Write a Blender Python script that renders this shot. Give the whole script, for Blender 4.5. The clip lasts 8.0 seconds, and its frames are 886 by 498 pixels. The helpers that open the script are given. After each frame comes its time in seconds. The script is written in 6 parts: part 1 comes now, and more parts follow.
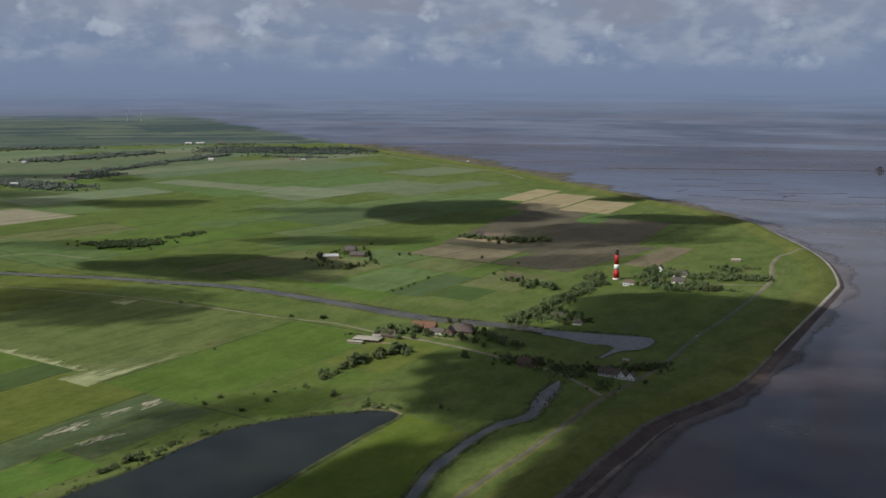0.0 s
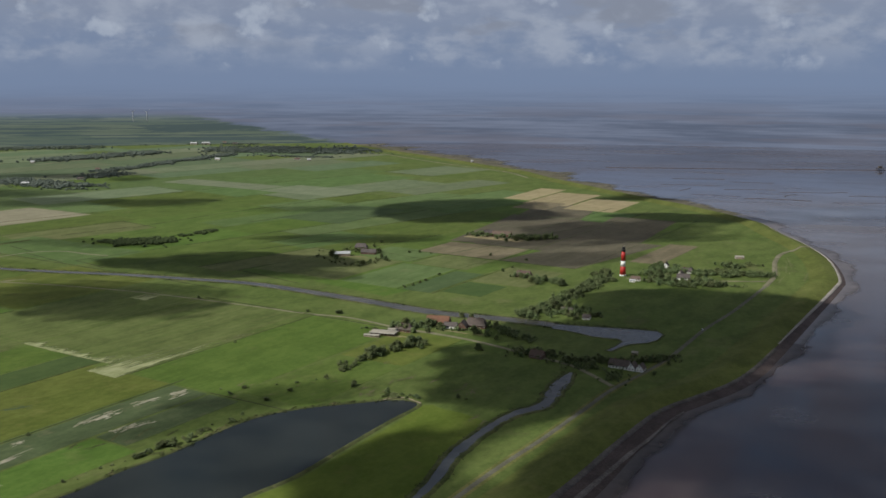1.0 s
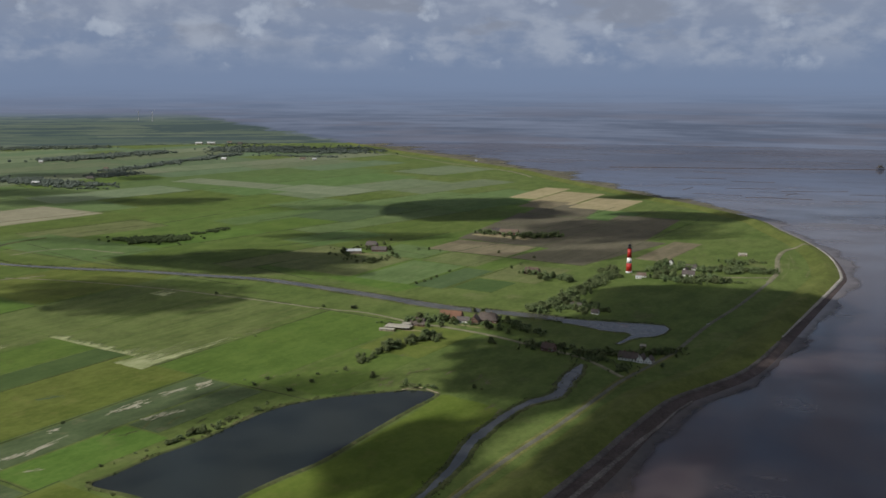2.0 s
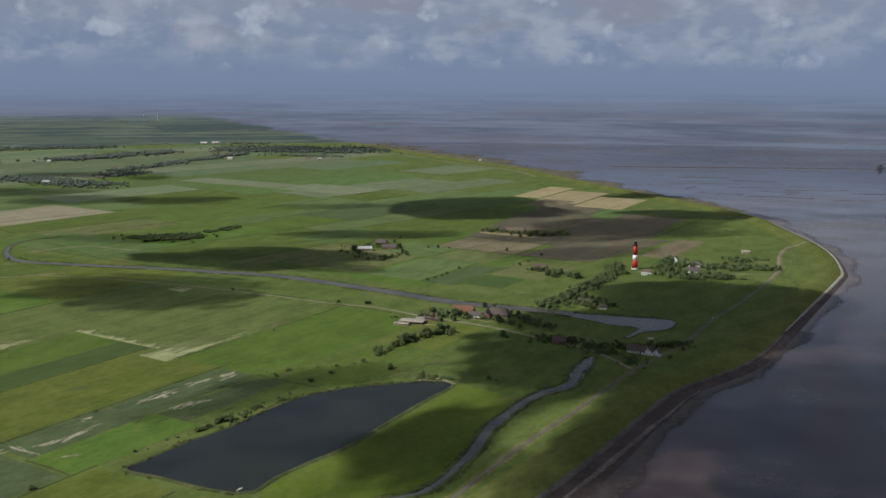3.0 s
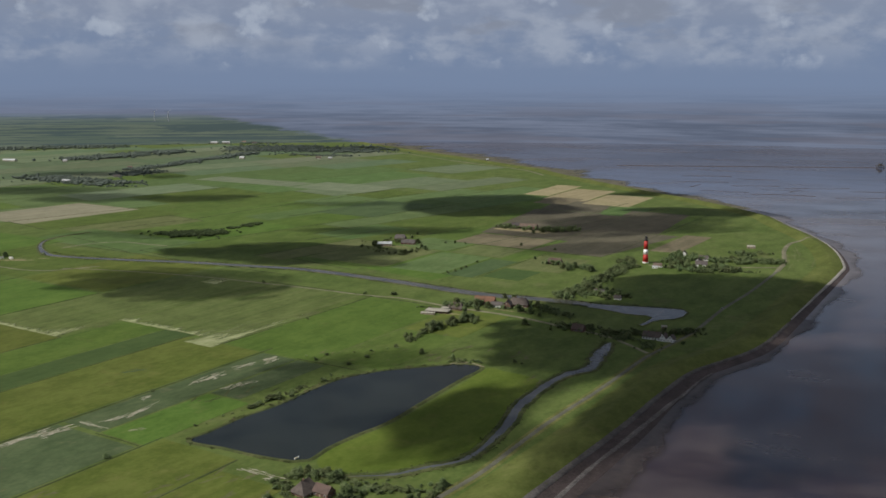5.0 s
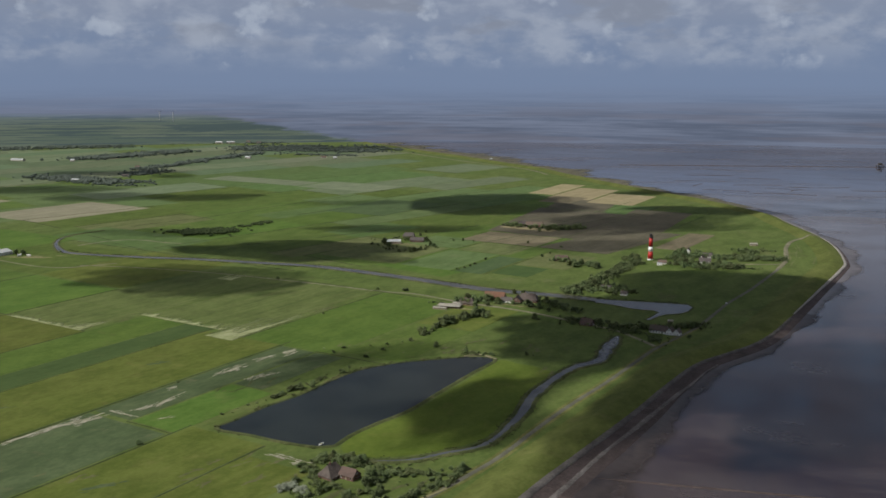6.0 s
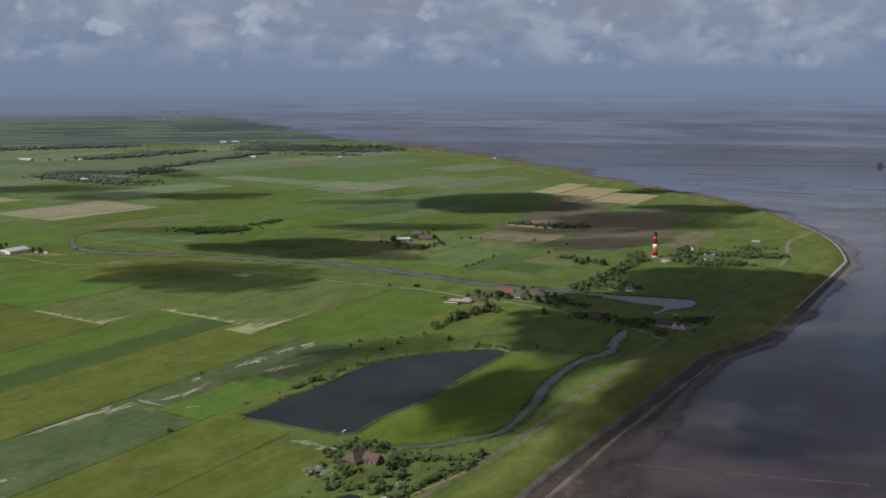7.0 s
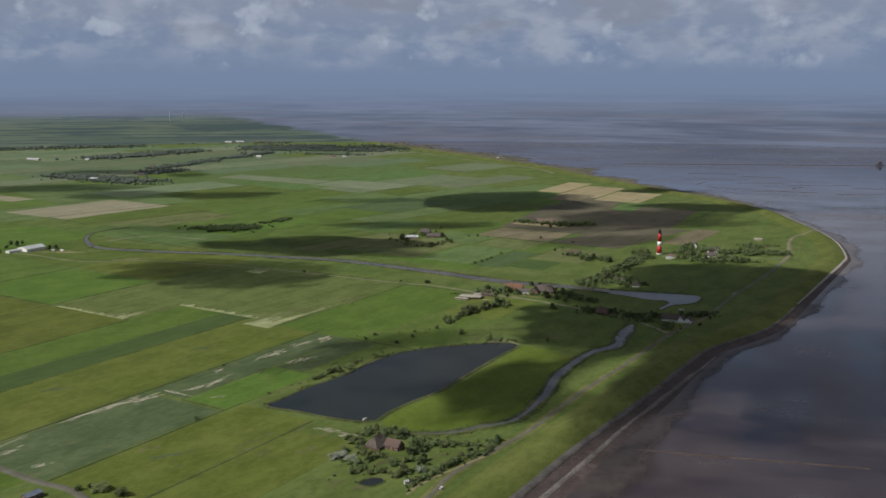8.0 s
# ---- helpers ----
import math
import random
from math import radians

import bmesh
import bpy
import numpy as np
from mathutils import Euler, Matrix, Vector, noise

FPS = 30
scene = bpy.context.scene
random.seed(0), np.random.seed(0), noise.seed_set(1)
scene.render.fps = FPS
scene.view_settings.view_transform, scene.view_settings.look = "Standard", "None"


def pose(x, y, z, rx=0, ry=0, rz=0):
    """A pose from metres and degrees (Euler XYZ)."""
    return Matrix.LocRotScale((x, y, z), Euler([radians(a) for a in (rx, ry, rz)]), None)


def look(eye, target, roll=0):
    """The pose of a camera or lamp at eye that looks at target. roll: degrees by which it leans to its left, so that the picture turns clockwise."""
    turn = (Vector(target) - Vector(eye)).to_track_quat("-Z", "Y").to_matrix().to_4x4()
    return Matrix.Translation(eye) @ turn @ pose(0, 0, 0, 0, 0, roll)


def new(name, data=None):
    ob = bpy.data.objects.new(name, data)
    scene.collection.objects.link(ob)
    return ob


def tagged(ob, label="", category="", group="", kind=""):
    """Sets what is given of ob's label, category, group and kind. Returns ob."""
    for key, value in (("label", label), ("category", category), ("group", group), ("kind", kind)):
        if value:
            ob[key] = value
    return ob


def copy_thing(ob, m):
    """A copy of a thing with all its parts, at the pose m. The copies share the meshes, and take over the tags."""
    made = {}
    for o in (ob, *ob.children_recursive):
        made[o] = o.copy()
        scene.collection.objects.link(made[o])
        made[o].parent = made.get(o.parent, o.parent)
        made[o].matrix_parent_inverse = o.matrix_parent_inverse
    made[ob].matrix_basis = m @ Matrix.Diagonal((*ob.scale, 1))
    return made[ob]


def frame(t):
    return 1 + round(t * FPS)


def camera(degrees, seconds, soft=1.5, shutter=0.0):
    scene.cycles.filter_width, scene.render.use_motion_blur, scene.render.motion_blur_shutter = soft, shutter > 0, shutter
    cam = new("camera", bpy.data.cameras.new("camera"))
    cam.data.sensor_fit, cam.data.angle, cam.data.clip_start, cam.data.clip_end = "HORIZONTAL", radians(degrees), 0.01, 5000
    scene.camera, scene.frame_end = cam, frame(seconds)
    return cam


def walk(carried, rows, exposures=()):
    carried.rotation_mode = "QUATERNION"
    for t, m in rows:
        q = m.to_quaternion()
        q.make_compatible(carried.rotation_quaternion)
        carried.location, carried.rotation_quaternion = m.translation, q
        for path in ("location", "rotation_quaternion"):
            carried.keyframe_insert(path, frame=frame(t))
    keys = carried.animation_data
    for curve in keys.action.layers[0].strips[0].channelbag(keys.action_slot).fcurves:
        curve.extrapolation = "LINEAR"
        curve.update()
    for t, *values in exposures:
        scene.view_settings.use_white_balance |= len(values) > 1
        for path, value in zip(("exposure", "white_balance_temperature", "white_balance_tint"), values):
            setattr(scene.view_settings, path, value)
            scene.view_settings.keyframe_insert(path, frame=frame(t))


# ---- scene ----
# ------------------------------------------------------------------ camera
cam = camera(49.5, 8.0, soft=1.6)
ROWS = [
    (0, 0.0, 0.0, 270.0, 0.0, -9.982, 0.086),
    (1, -14.86, -31.05, 271.66, -0.004, -9.989, 0.08),
    (2, -29.64, -62.22, 273.31, -0.008, -9.997, 0.071),
    (3, -44.33, -93.49, 274.96, -0.012, -10.005, 0.061),
    (4, -58.94, -124.88, 276.6, -0.018, -10.013, 0.047),
    (5, -73.46, -156.38, 278.24, -0.023, -10.022, 0.032),
    (6, -87.9, -187.98, 279.87, -0.03, -10.031, 0.014),
    (7, -102.25, -219.7, 281.49, -0.036, -10.04, -0.007),
    (8, -116.52, -251.53, 283.11, -0.044, -10.049, -0.03),
]


def flown(x, y, z, yaw, pitch, roll):
    return pose(x, y, z, 0, 0, yaw) @ pose(0, 0, 0, 90 + pitch) @ pose(0, 0, 0, 0, 0, roll)


walk(cam, [(t, flown(*r)) for t, *r in ROWS])

# ------------------------------------------------------------------ light
SUN_FROM = Vector((-0.88, -0.42, 0.0)).normalized()
SUN_HEIGHT = radians(44)
to_sun = (SUN_FROM * math.cos(SUN_HEIGHT) + Vector((0, 0, math.sin(SUN_HEIGHT)))).normalized()

sun_data = bpy.data.lights.new("sun", "SUN")
sun_data.energy, sun_data.angle, sun_data.color = 4.0, radians(0.6), (1.0, 0.955, 0.88)
sun = new("sun", sun_data)
sun.matrix_world = look(to_sun * 3000, (0, 0, 0))

world = bpy.data.worlds.new("world")
scene.world = world
world.use_nodes = True


def node(tree, kind, **values):
    n = tree.nodes.new(kind)
    for key, value in values.items():
        if key in n.inputs:
            n.inputs[key].default_value = value
    return n


def math_node(tree, op, a, b=None, clamp=False):
    n = tree.nodes.new("ShaderNodeMath")
    n.operation, n.use_clamp = op, clamp
    for i, v in enumerate((a, b)):
        if v is None:
            continue
        if isinstance(v, (int, float)):
            n.inputs[i].default_value = v
        else:
            tree.links.new(v, n.inputs[i])
    return n.outputs[0]


def mix_node(tree, factor, a, b):
    n = tree.nodes.new("ShaderNodeMix")
    n.data_type = "RGBA"
    for socket, v in ((n.inputs[0], factor), (n.inputs[6], a), (n.inputs[7], b)):
        if isinstance(v, (int, float)):
            socket.default_value = v
        elif isinstance(v, tuple):
            socket.default_value = (*v, 1)
        else:
            tree.links.new(v, socket)
    return n.outputs[2]


def ramp_node(tree, factor, low, high):
    n = tree.nodes.new("ShaderNodeMapRange")
    n.interpolation_type = "SMOOTHSTEP"
    n.inputs[1].default_value, n.inputs[2].default_value = low, high
    tree.links.new(factor, n.inputs[0])
    return n.outputs[0]


def noise_node(tree, vector, scale, detail=4, stretch=(1, 1, 1), turn=0.0, rough=0.55, shift=(0, 0, 0)):
    m = tree.nodes.new("ShaderNodeMapping")
    m.vector_type = "TEXTURE"
    m.inputs["Scale"].default_value = [1 / q for q in stretch]
    m.inputs["Rotation"].default_value = (0, 0, turn)
    m.inputs["Location"].default_value = shift
    tree.links.new(vector, m.inputs["Vector"])
    n = node(tree, "ShaderNodeTexNoise", Scale=scale, Detail=detail, Roughness=rough)
    tree.links.new(m.outputs[0], n.inputs["Vector"])
    return n.outputs["Fac"]


def build_sky(tree):
    out = tree.nodes["World Output"]
    bg = tree.nodes["Background"]
    coord = tree.nodes.new("ShaderNodeTexCoord").outputs["Generated"]
    split = tree.nodes.new("ShaderNodeSeparateXYZ")
    tree.links.new(coord, split.inputs[0])
    up = split.outputs[2]
    sky = tree.nodes.new("ShaderNodeTexSky")
    sky.sky_type, sky.sun_disc = "NISHITA", False
    sky.sun_elevation, sky.sun_rotation = SUN_HEIGHT, math.atan2(SUN_FROM.x, SUN_FROM.y)
    sky.air_density, sky.dust_density, sky.altitude = 1.0, 1.5, 250
    tree.links.new(coord, sky.inputs[0]) if len(sky.inputs) else None
    scaled = tree.nodes.new("ShaderNodeVectorMath")
    scaled.operation = "SCALE"
    tree.links.new(sky.outputs[0], scaled.inputs[0])
    scaled.inputs["Scale"].default_value = 0.055
    # bluish rain haze low over the horizon
    colour = mix_node(tree, ramp_node(tree, up, 0.30, 0.05), scaled.outputs[0], (0.176, 0.234, 0.356))
    colour = mix_node(tree, math_node(tree, "MULTIPLY", ramp_node(tree, up, 0.028, 0.075), ramp_node(tree, up, 0.30, 0.10)), colour, (0.225, 0.268, 0.365))
    # broken cloud: grey undersides, paler sunlit streaks, a few bright heads, dark bellies overhead
    big = noise_node(tree, coord, 7.0, 6, (1, 1, 3.2), rough=0.55)
    small = noise_node(tree, coord, 21.0, 6, (1, 1, 2.1), rough=0.54)
    body = math_node(tree, "ADD", math_node(tree, "MULTIPLY", big, 0.6), math_node(tree, "MULTIPLY", small, 0.4))
    lift = ramp_node(tree, up, 0.0, 0.050)
    cover = math_node(tree, "MULTIPLY", ramp_node(tree, body, 0.40, 0.56), lift)
    tone = mix_node(tree, ramp_node(tree, small, 0.38, 0.64), (0.212, 0.262, 0.366), (0.306, 0.352, 0.446))
    tone = mix_node(tree, math_node(tree, "MULTIPLY", ramp_node(tree, big, 0.50, 0.62), ramp_node(tree, up, 0.02, 0.06)), tone, (0.224, 0.255, 0.326))
    belly = mix_node(tree, ramp_node(tree, big, 0.40, 0.62), (0.050, 0.046, 0.064), (0.106, 0.100, 0.124))
    overhead = mix_node(tree, ramp_node(tree, big, 0.40, 0.60), (0.235, 0.238, 0.255), (0.54, 0.535, 0.54))
    belly = mix_node(tree, ramp_node(tree, up, 0.42, 0.62), belly, overhead)
    tone = mix_node(tree, ramp_node(tree, up, 0.13, 0.27), tone, belly)
    colour = mix_node(tree, math_node(tree, "MULTIPLY", cover, 0.9), colour, tone)
    heads = noise_node(tree, coord, 22.0, 6, (1, 1, 1.6), rough=0.54, shift=(3.1, 1.7, 0.4))
    band = math_node(tree, "MULTIPLY", ramp_node(tree, up, 0.004, 0.024), ramp_node(tree, up, 0.15, 0.06))
    colour = mix_node(tree, math_node(tree, "MULTIPLY", math_node(tree, "MULTIPLY", ramp_node(tree, heads, 0.48, 0.70), band), 0.55), colour, (0.36, 0.405, 0.49))
    puffs = noise_node(tree, coord, 24.0, 6, (1, 1, 1.15), rough=0.52, shift=(1.3, 5.2, 0.9))
    colour = mix_node(tree, math_node(tree, "MULTIPLY", math_node(tree, "MULTIPLY", ramp_node(tree, puffs, 0.59, 0.71), band), 0.6), colour, (0.42, 0.475, 0.565))
    tree.links.new(colour, bg.inputs["Color"])
    bg.inputs["Strength"].default_value = 1.0
    tree.links.new(bg.outputs[0], out.inputs[0])


build_sky(world.node_tree)

# ------------------------------------------------------------------ plan
# The polder's grid: u runs along the ditches, v across them.
GRID = radians(32)
A = Vector((math.sin(GRID), math.cos(GRID)))
B = Vector((math.cos(GRID), -math.sin(GRID)))
MID = Vector((-59.0, -125.0))
EYE_Z = 276.0
FLAT_R, RIM_R = 4300.0, 4800.0
SEA_Z = -1.5

COAST = [(-1500, -2050), (-900, -1030), (-420, -230), (-200, 150), (-69, 367), (-23, 444), (11, 496), (74, 592), (116, 661), (163, 731),
         (204, 769), (239, 800), (271, 838), (316, 907), (408, 1056), (502, 1209), (534, 1271), (573, 1406), (590, 1532), (592, 1679),
         (596, 1805), (566, 1929), (524, 2056), (482, 2150), (408, 2333), (296, 2640), (238, 2834), (130, 3046), (-2, 3315), (-145, 3570),
         (-285, 3850), (-420, 4120)]


def grid_xy(u, v):
    p = u * A + v * B
    return p.x, p.y


def smooth(pts, step=12.0, closed=False):
    """A Catmull-Rom line through the points."""
    p = [Vector(q[:2]) for q in pts]
    n = len(p)
    out = []
    for i in range(n if closed else n - 1):
        if closed:
            a, b, c, d = (p[(i + k) % n] for k in (-1, 0, 1, 2))
        else:
            a, b, c, d = p[max(i - 1, 0)], p[i], p[i + 1], p[min(i + 2, n - 1)]
        count = max(1, int((c - b).length / step))
        for k in range(count):
            s = k / count
            out.append(0.5 * (2 * b + (c - a) * s + (2 * a - 5 * b + 4 * c - d) * s * s + (3 * b - a - 3 * c + d) * s ** 3))
    if not closed:
        out.append(p[-1])
    return out


def mesh_of(name, verts, faces, material, smooth_shade=False):
    me = bpy.data.meshes.new(name)
    me.from_pydata(verts, [], faces)
    me.materials.append(material)
    if smooth_shade:
        me.polygons.foreach_set("use_smooth", [True] * len(me.polygons))
    me.update()
    return me


def part(name, bm, material, parent, label=""):
    me = bpy.data.meshes.new(name)
    bm.to_mesh(me)
    bm.free()
    me.materials.append(material)
    ob = new(name, me)
    ob.parent = parent
    if label:
        tagged(ob, label)
    return ob


def loft(name, line, profile, material, closed=False, scale=None, shift=0.0, rise=None):
    """A strip along a line; profile: (offset to the right, height) from one side to the other."""
    n = len(line)
    verts, faces = [], []
    for i, p in enumerate(line):
        a = line[(i - 1) % n] if closed or i else p
        b = line[(i + 1) % n] if closed or i < n - 1 else p
        d = (b - a).normalized()
        side = Vector((d.y, -d.x))
        k = scale(i / (n - 1)) if scale else 1.0
        for off, z in profile:
            q = p + side * (off * k + shift)
            verts.append((q.x, q.y, z + (rise(q) if rise else 0.0)))
    m = len(profile)
    for i in range(n if closed else n - 1):
        j = (i + 1) % n
        for k in range(m - 1):
            faces.append((i * m + k, i * m + k + 1, j * m + k + 1, j * m + k))
    faces = [tuple(reversed(f)) for f in faces]
    return new(name, mesh_of(name, verts, faces, material, True))


def sheet(name, pts, z, material):
    """A level sheet inside an outline."""
    bm = bmesh.new()
    vs = [bm.verts.new((p[0], p[1], z)) for p in pts]
    edges = [bm.edges.new((vs[i], vs[(i + 1) % len(vs)])) for i in range(len(vs))]
    bmesh.ops.triangle_fill(bm, use_beauty=True, use_dissolve=False, edges=edges, normal=(0, 0, 1))
    for f in bm.faces:
        f.normal_update()
        if f.normal.z < 0:
            f.normal_flip()
    me = bpy.data.meshes.new(name)
    bm.to_mesh(me)
    bm.free()
    me.materials.append(material)
    return new(name, me)


def inside(x, y, outline):
    hit = False
    n = len(outline)
    for i in range(n):
        (x0, y0), (x1, y1) = outline[i][:2], outline[(i + 1) % n][:2]
        if (y0 > y) != (y1 > y) and x < (x1 - x0) * (y - y0) / (y1 - y0) + x0:
            hit = not hit
    return hit


# ------------------------------------------------------------------ materials
def material(name, rough=0.9, metal=0.0, spec=0.3):
    m = bpy.data.materials.new(name)
    m.use_nodes = True
    b = m.node_tree.nodes["Principled BSDF"]
    b.inputs["Roughness"].default_value = rough
    b.inputs["Metallic"].default_value = metal
    b.inputs["Specular IOR Level"].default_value = spec
    return m, m.node_tree, b


def bumped(tree, bsdf, height, strength=0.4, distance=0.2):
    n = node(tree, "ShaderNodeBump", Strength=strength, Distance=distance)
    tree.links.new(height, n.inputs["Height"])
    tree.links.new(n.outputs[0], bsdf.inputs["Normal"])


def varied(name, c1, c2, big=0.02, fine=0.4, rough=0.9, streak=0.0, spread=0.0, bump=0.3, metal=0.0, spec=0.2, third=None, thin=0.0, mottle=0.0):
    """Two colours mixed by coarse and fine noise, with streaks along the polder's grid, damp and dry mottling, and a lighter or darker cast piece by piece."""
    m, tree, b = material(name, rough, metal, spec)
    pos = tree.nodes.new("ShaderNodeNewGeometry").outputs["Position"]
    coarse = noise_node(tree, pos, big, 5)
    grain = noise_node(tree, pos, fine, 4)
    f = math_node(tree, "ADD", math_node(tree, "MULTIPLY", coarse, 0.55), math_node(tree, "MULTIPLY", grain, 0.45))
    if streak:
        lines = noise_node(tree, pos, 0.13, 4, (1.0, 0.025, 1.0), -GRID)
        f = math_node(tree, "ADD", math_node(tree, "MULTIPLY", f, 1 - streak), math_node(tree, "MULTIPLY", lines, streak))
    colour = mix_node(tree, ramp_node(tree, f, 0.37, 0.63), c1, c2)
    if third:
        patch = noise_node(tree, pos, big * 2.3, 6, shift=(31, 7, 0), rough=0.65)
        colour = mix_node(tree, math_node(tree, "MULTIPLY", ramp_node(tree, patch, 0.56, 0.68), 0.7), colour, third)
    if mottle:
        damp = noise_node(tree, pos, 0.035, 6, (1.0, 0.55, 1.0), -GRID, 0.62, (11, 83, 0))
        tufts = noise_node(tree, pos, 0.16, 5, (1.0, 0.6, 1.0), -GRID, 0.66, (57, 5, 0))
        worn = math_node(tree, "ADD", math_node(tree, "MULTIPLY", damp, 0.6), math_node(tree, "MULTIPLY", tufts, 0.4))
        h = node(tree, "ShaderNodeHueSaturation")
        wet = ramp_node(tree, worn, 0.36, 0.64)
        tree.links.new(math_node(tree, "ADD", math_node(tree, "MULTIPLY", wet, 2 * mottle), 1 - mottle), h.inputs["Value"])
        tree.links.new(math_node(tree, "ADD", math_node(tree, "MULTIPLY", wet, -0.05 * mottle), 0.5 + 0.025 * mottle), h.inputs["Hue"])
        tree.links.new(math_node(tree, "ADD", math_node(tree, "MULTIPLY", wet, -0.3 * mottle), 1 + 0.1 * mottle), h.inputs["Saturation"])
        tree.links.new(colour, h.inputs["Color"])
        colour = h.outputs[0]
    if spread:
        info = tree.nodes.new("ShaderNodeObjectInfo").outputs["Random"]
        h = node(tree, "ShaderNodeHueSaturation")
        tree.links.new(math_node(tree, "ADD", math_node(tree, "MULTIPLY", info, spread), 1 - spread / 2), h.inputs["Value"])
        tree.links.new(math_node(tree, "ADD", math_node(tree, "MULTIPLY", info, spread * 0.08), 0.5 - spread * 0.04), h.inputs["Hue"])
        tree.links.new(colour, h.inputs["Color"])
        colour = h.outputs[0]
    tree.links.new(colour, b.inputs["Base Color"])
    if bump:
        bumped(tree, b, grain, bump, 0.5)
    if thin:
        through_leaf = tree.nodes.new("ShaderNodeBsdfTranslucent")
        tree.links.new(colour, through_leaf.inputs["Color"])
        both = node(tree, "ShaderNodeMixShader", Fac=thin)
        tree.links.new(b.outputs[0], both.inputs[1])
        tree.links.new(through_leaf.outputs[0], both.inputs[2])
        tree.links.new(both.outputs[0], tree.nodes["Material Output"].inputs[0])
    return m


M = {}
M["land"] = varied("meadow_grass", (0.070, 0.108, 0.022), (0.094, 0.124, 0.032), 0.006, 0.25, streak=0.25, third=(0.108, 0.120, 0.046), mottle=0.22)
M["bright"] = varied("fresh_pasture", (0.062, 0.114, 0.017), (0.082, 0.134, 0.022), 0.012, 0.3, streak=0.3, spread=0.18, third=(0.092, 0.128, 0.030), mottle=0.14)
M["lush"] = varied("lush_water_meadow", (0.076, 0.114, 0.013), (0.098, 0.132, 0.019), 0.014, 0.25, streak=0.2, third=(0.110, 0.128, 0.026), mottle=0.13)
M["mid"] = varied("grazed_pasture", (0.064, 0.104, 0.017), (0.084, 0.122, 0.024), 0.012, 0.3, streak=0.35, spread=0.2, third=(0.100, 0.118, 0.036), mottle=0.18)
M["olive"] = varied("rough_pasture", (0.076, 0.102, 0.015), (0.098, 0.118, 0.023), 0.014, 0.3, streak=0.3, spread=0.16, third=(0.118, 0.122, 0.032), mottle=0.18)
M["deep"] = varied("dense_crop", (0.045, 0.083, 0.022), (0.058, 0.098, 0.027), 0.014, 0.3, streak=0.4, spread=0.2, third=(0.070, 0.100, 0.029), mottle=0.12)
M["blue"] = varied("young_grain", (0.056, 0.094, 0.034), (0.072, 0.110, 0.044), 0.014, 0.3, streak=0.4, spread=0.2, mottle=0.12)
# greens of the farther fields; part of their paleness and blue stands for haze
M["pale"] = varied("pale_meadow", (0.078, 0.122, 0.038), (0.098, 0.140, 0.050), 0.010, 0.25, streak=0.45, spread=0.16, third=(0.112, 0.142, 0.056), mottle=0.16)
M["cool"] = varied("cool_green_crop", (0.066, 0.114, 0.030), (0.084, 0.130, 0.040), 0.012, 0.25, streak=0.45, spread=0.16, third=(0.096, 0.134, 0.058), mottle=0.16)
M["thin_hay"] = varied("mown_meadow", (0.076, 0.108, 0.026), (0.104, 0.128, 0.040), 0.012, 0.3, streak=0.6, mottle=0.2)
# copy of the rough pasture, paled and blued for haze; mown stripes share it
M["pale_olive"] = varied("haze_paled_rough_pasture", (0.092, 0.114, 0.036), (0.120, 0.134, 0.052), 0.014, 0.3, streak=0.3, spread=0.16, third=(0.13, 0.138, 0.062), mottle=0.2)
M["dry_soil"] = varied("dry_crumbly_soil", (0.125, 0.112, 0.068), (0.185, 0.160, 0.100), 0.010, 0.2, streak=0.35, spread=0.15, third=(0.10, 0.11, 0.045), mottle=0.16)
# far greens with haze mixed into the base colours: paler, bluer
M["far_olive"] = varied("haze_tinted_olive_pasture", (0.102, 0.134, 0.070), (0.126, 0.156, 0.088), 0.006, 0.1, streak=0.4, spread=0.3, bump=0, third=(0.142, 0.156, 0.090), mottle=0.15)
M["far_green"] = varied("haze_tinted_green_crop", (0.082, 0.128, 0.062), (0.102, 0.146, 0.078), 0.006, 0.1, streak=0.4, spread=0.3, bump=0, third=(0.115, 0.145, 0.08), mottle=0.15)
M["far_pale"] = varied("haze_tinted_pale_meadow", (0.126, 0.154, 0.090), (0.148, 0.172, 0.106), 0.006, 0.1, streak=0.4, spread=0.2, bump=0, mottle=0.12)
M["grey"] = varied("sparse_crop", (0.056, 0.084, 0.034), (0.076, 0.102, 0.045), 0.015, 0.3, streak=0.35, spread=0.12, third=(0.10, 0.108, 0.055), mottle=0.2)
M["tan"] = varied("dry_stubble", (0.235, 0.205, 0.112), (0.300, 0.258, 0.150), 0.012, 0.2, streak=0.3, spread=0.12, third=(0.20, 0.18, 0.09), mottle=0.12)
M["pale_stubble"] = varied("grey_stubble", (0.190, 0.182, 0.122), (0.235, 0.222, 0.152), 0.012, 0.2, streak=0.3, bump=0.2, mottle=0.12)
M["soil"] = varied("ploughed_soil", (0.080, 0.076, 0.050), (0.112, 0.100, 0.068), 0.010, 0.2, streak=0.3, spread=0.2, mottle=0.16)
M["sand"] = varied("bare_sand", (0.17, 0.17, 0.10), (0.42, 0.40, 0.33), 0.15, 0.7, streak=0.3)
M["dike"] = varied("dike_turf", (0.080, 0.103, 0.021), (0.104, 0.121, 0.030), 0.012, 0.35, third=(0.114, 0.121, 0.038), mottle=0.2)
M["ditch"] = varied("ditch_reeds", (0.034, 0.050, 0.016), (0.060, 0.072, 0.026), 0.05, 0.5, mottle=0.3)
M["bank"] = varied("reedy_bank", (0.044, 0.060, 0.018), (0.086, 0.096, 0.036), 0.04, 0.4, third=(0.130, 0.124, 0.060), mottle=0.3)
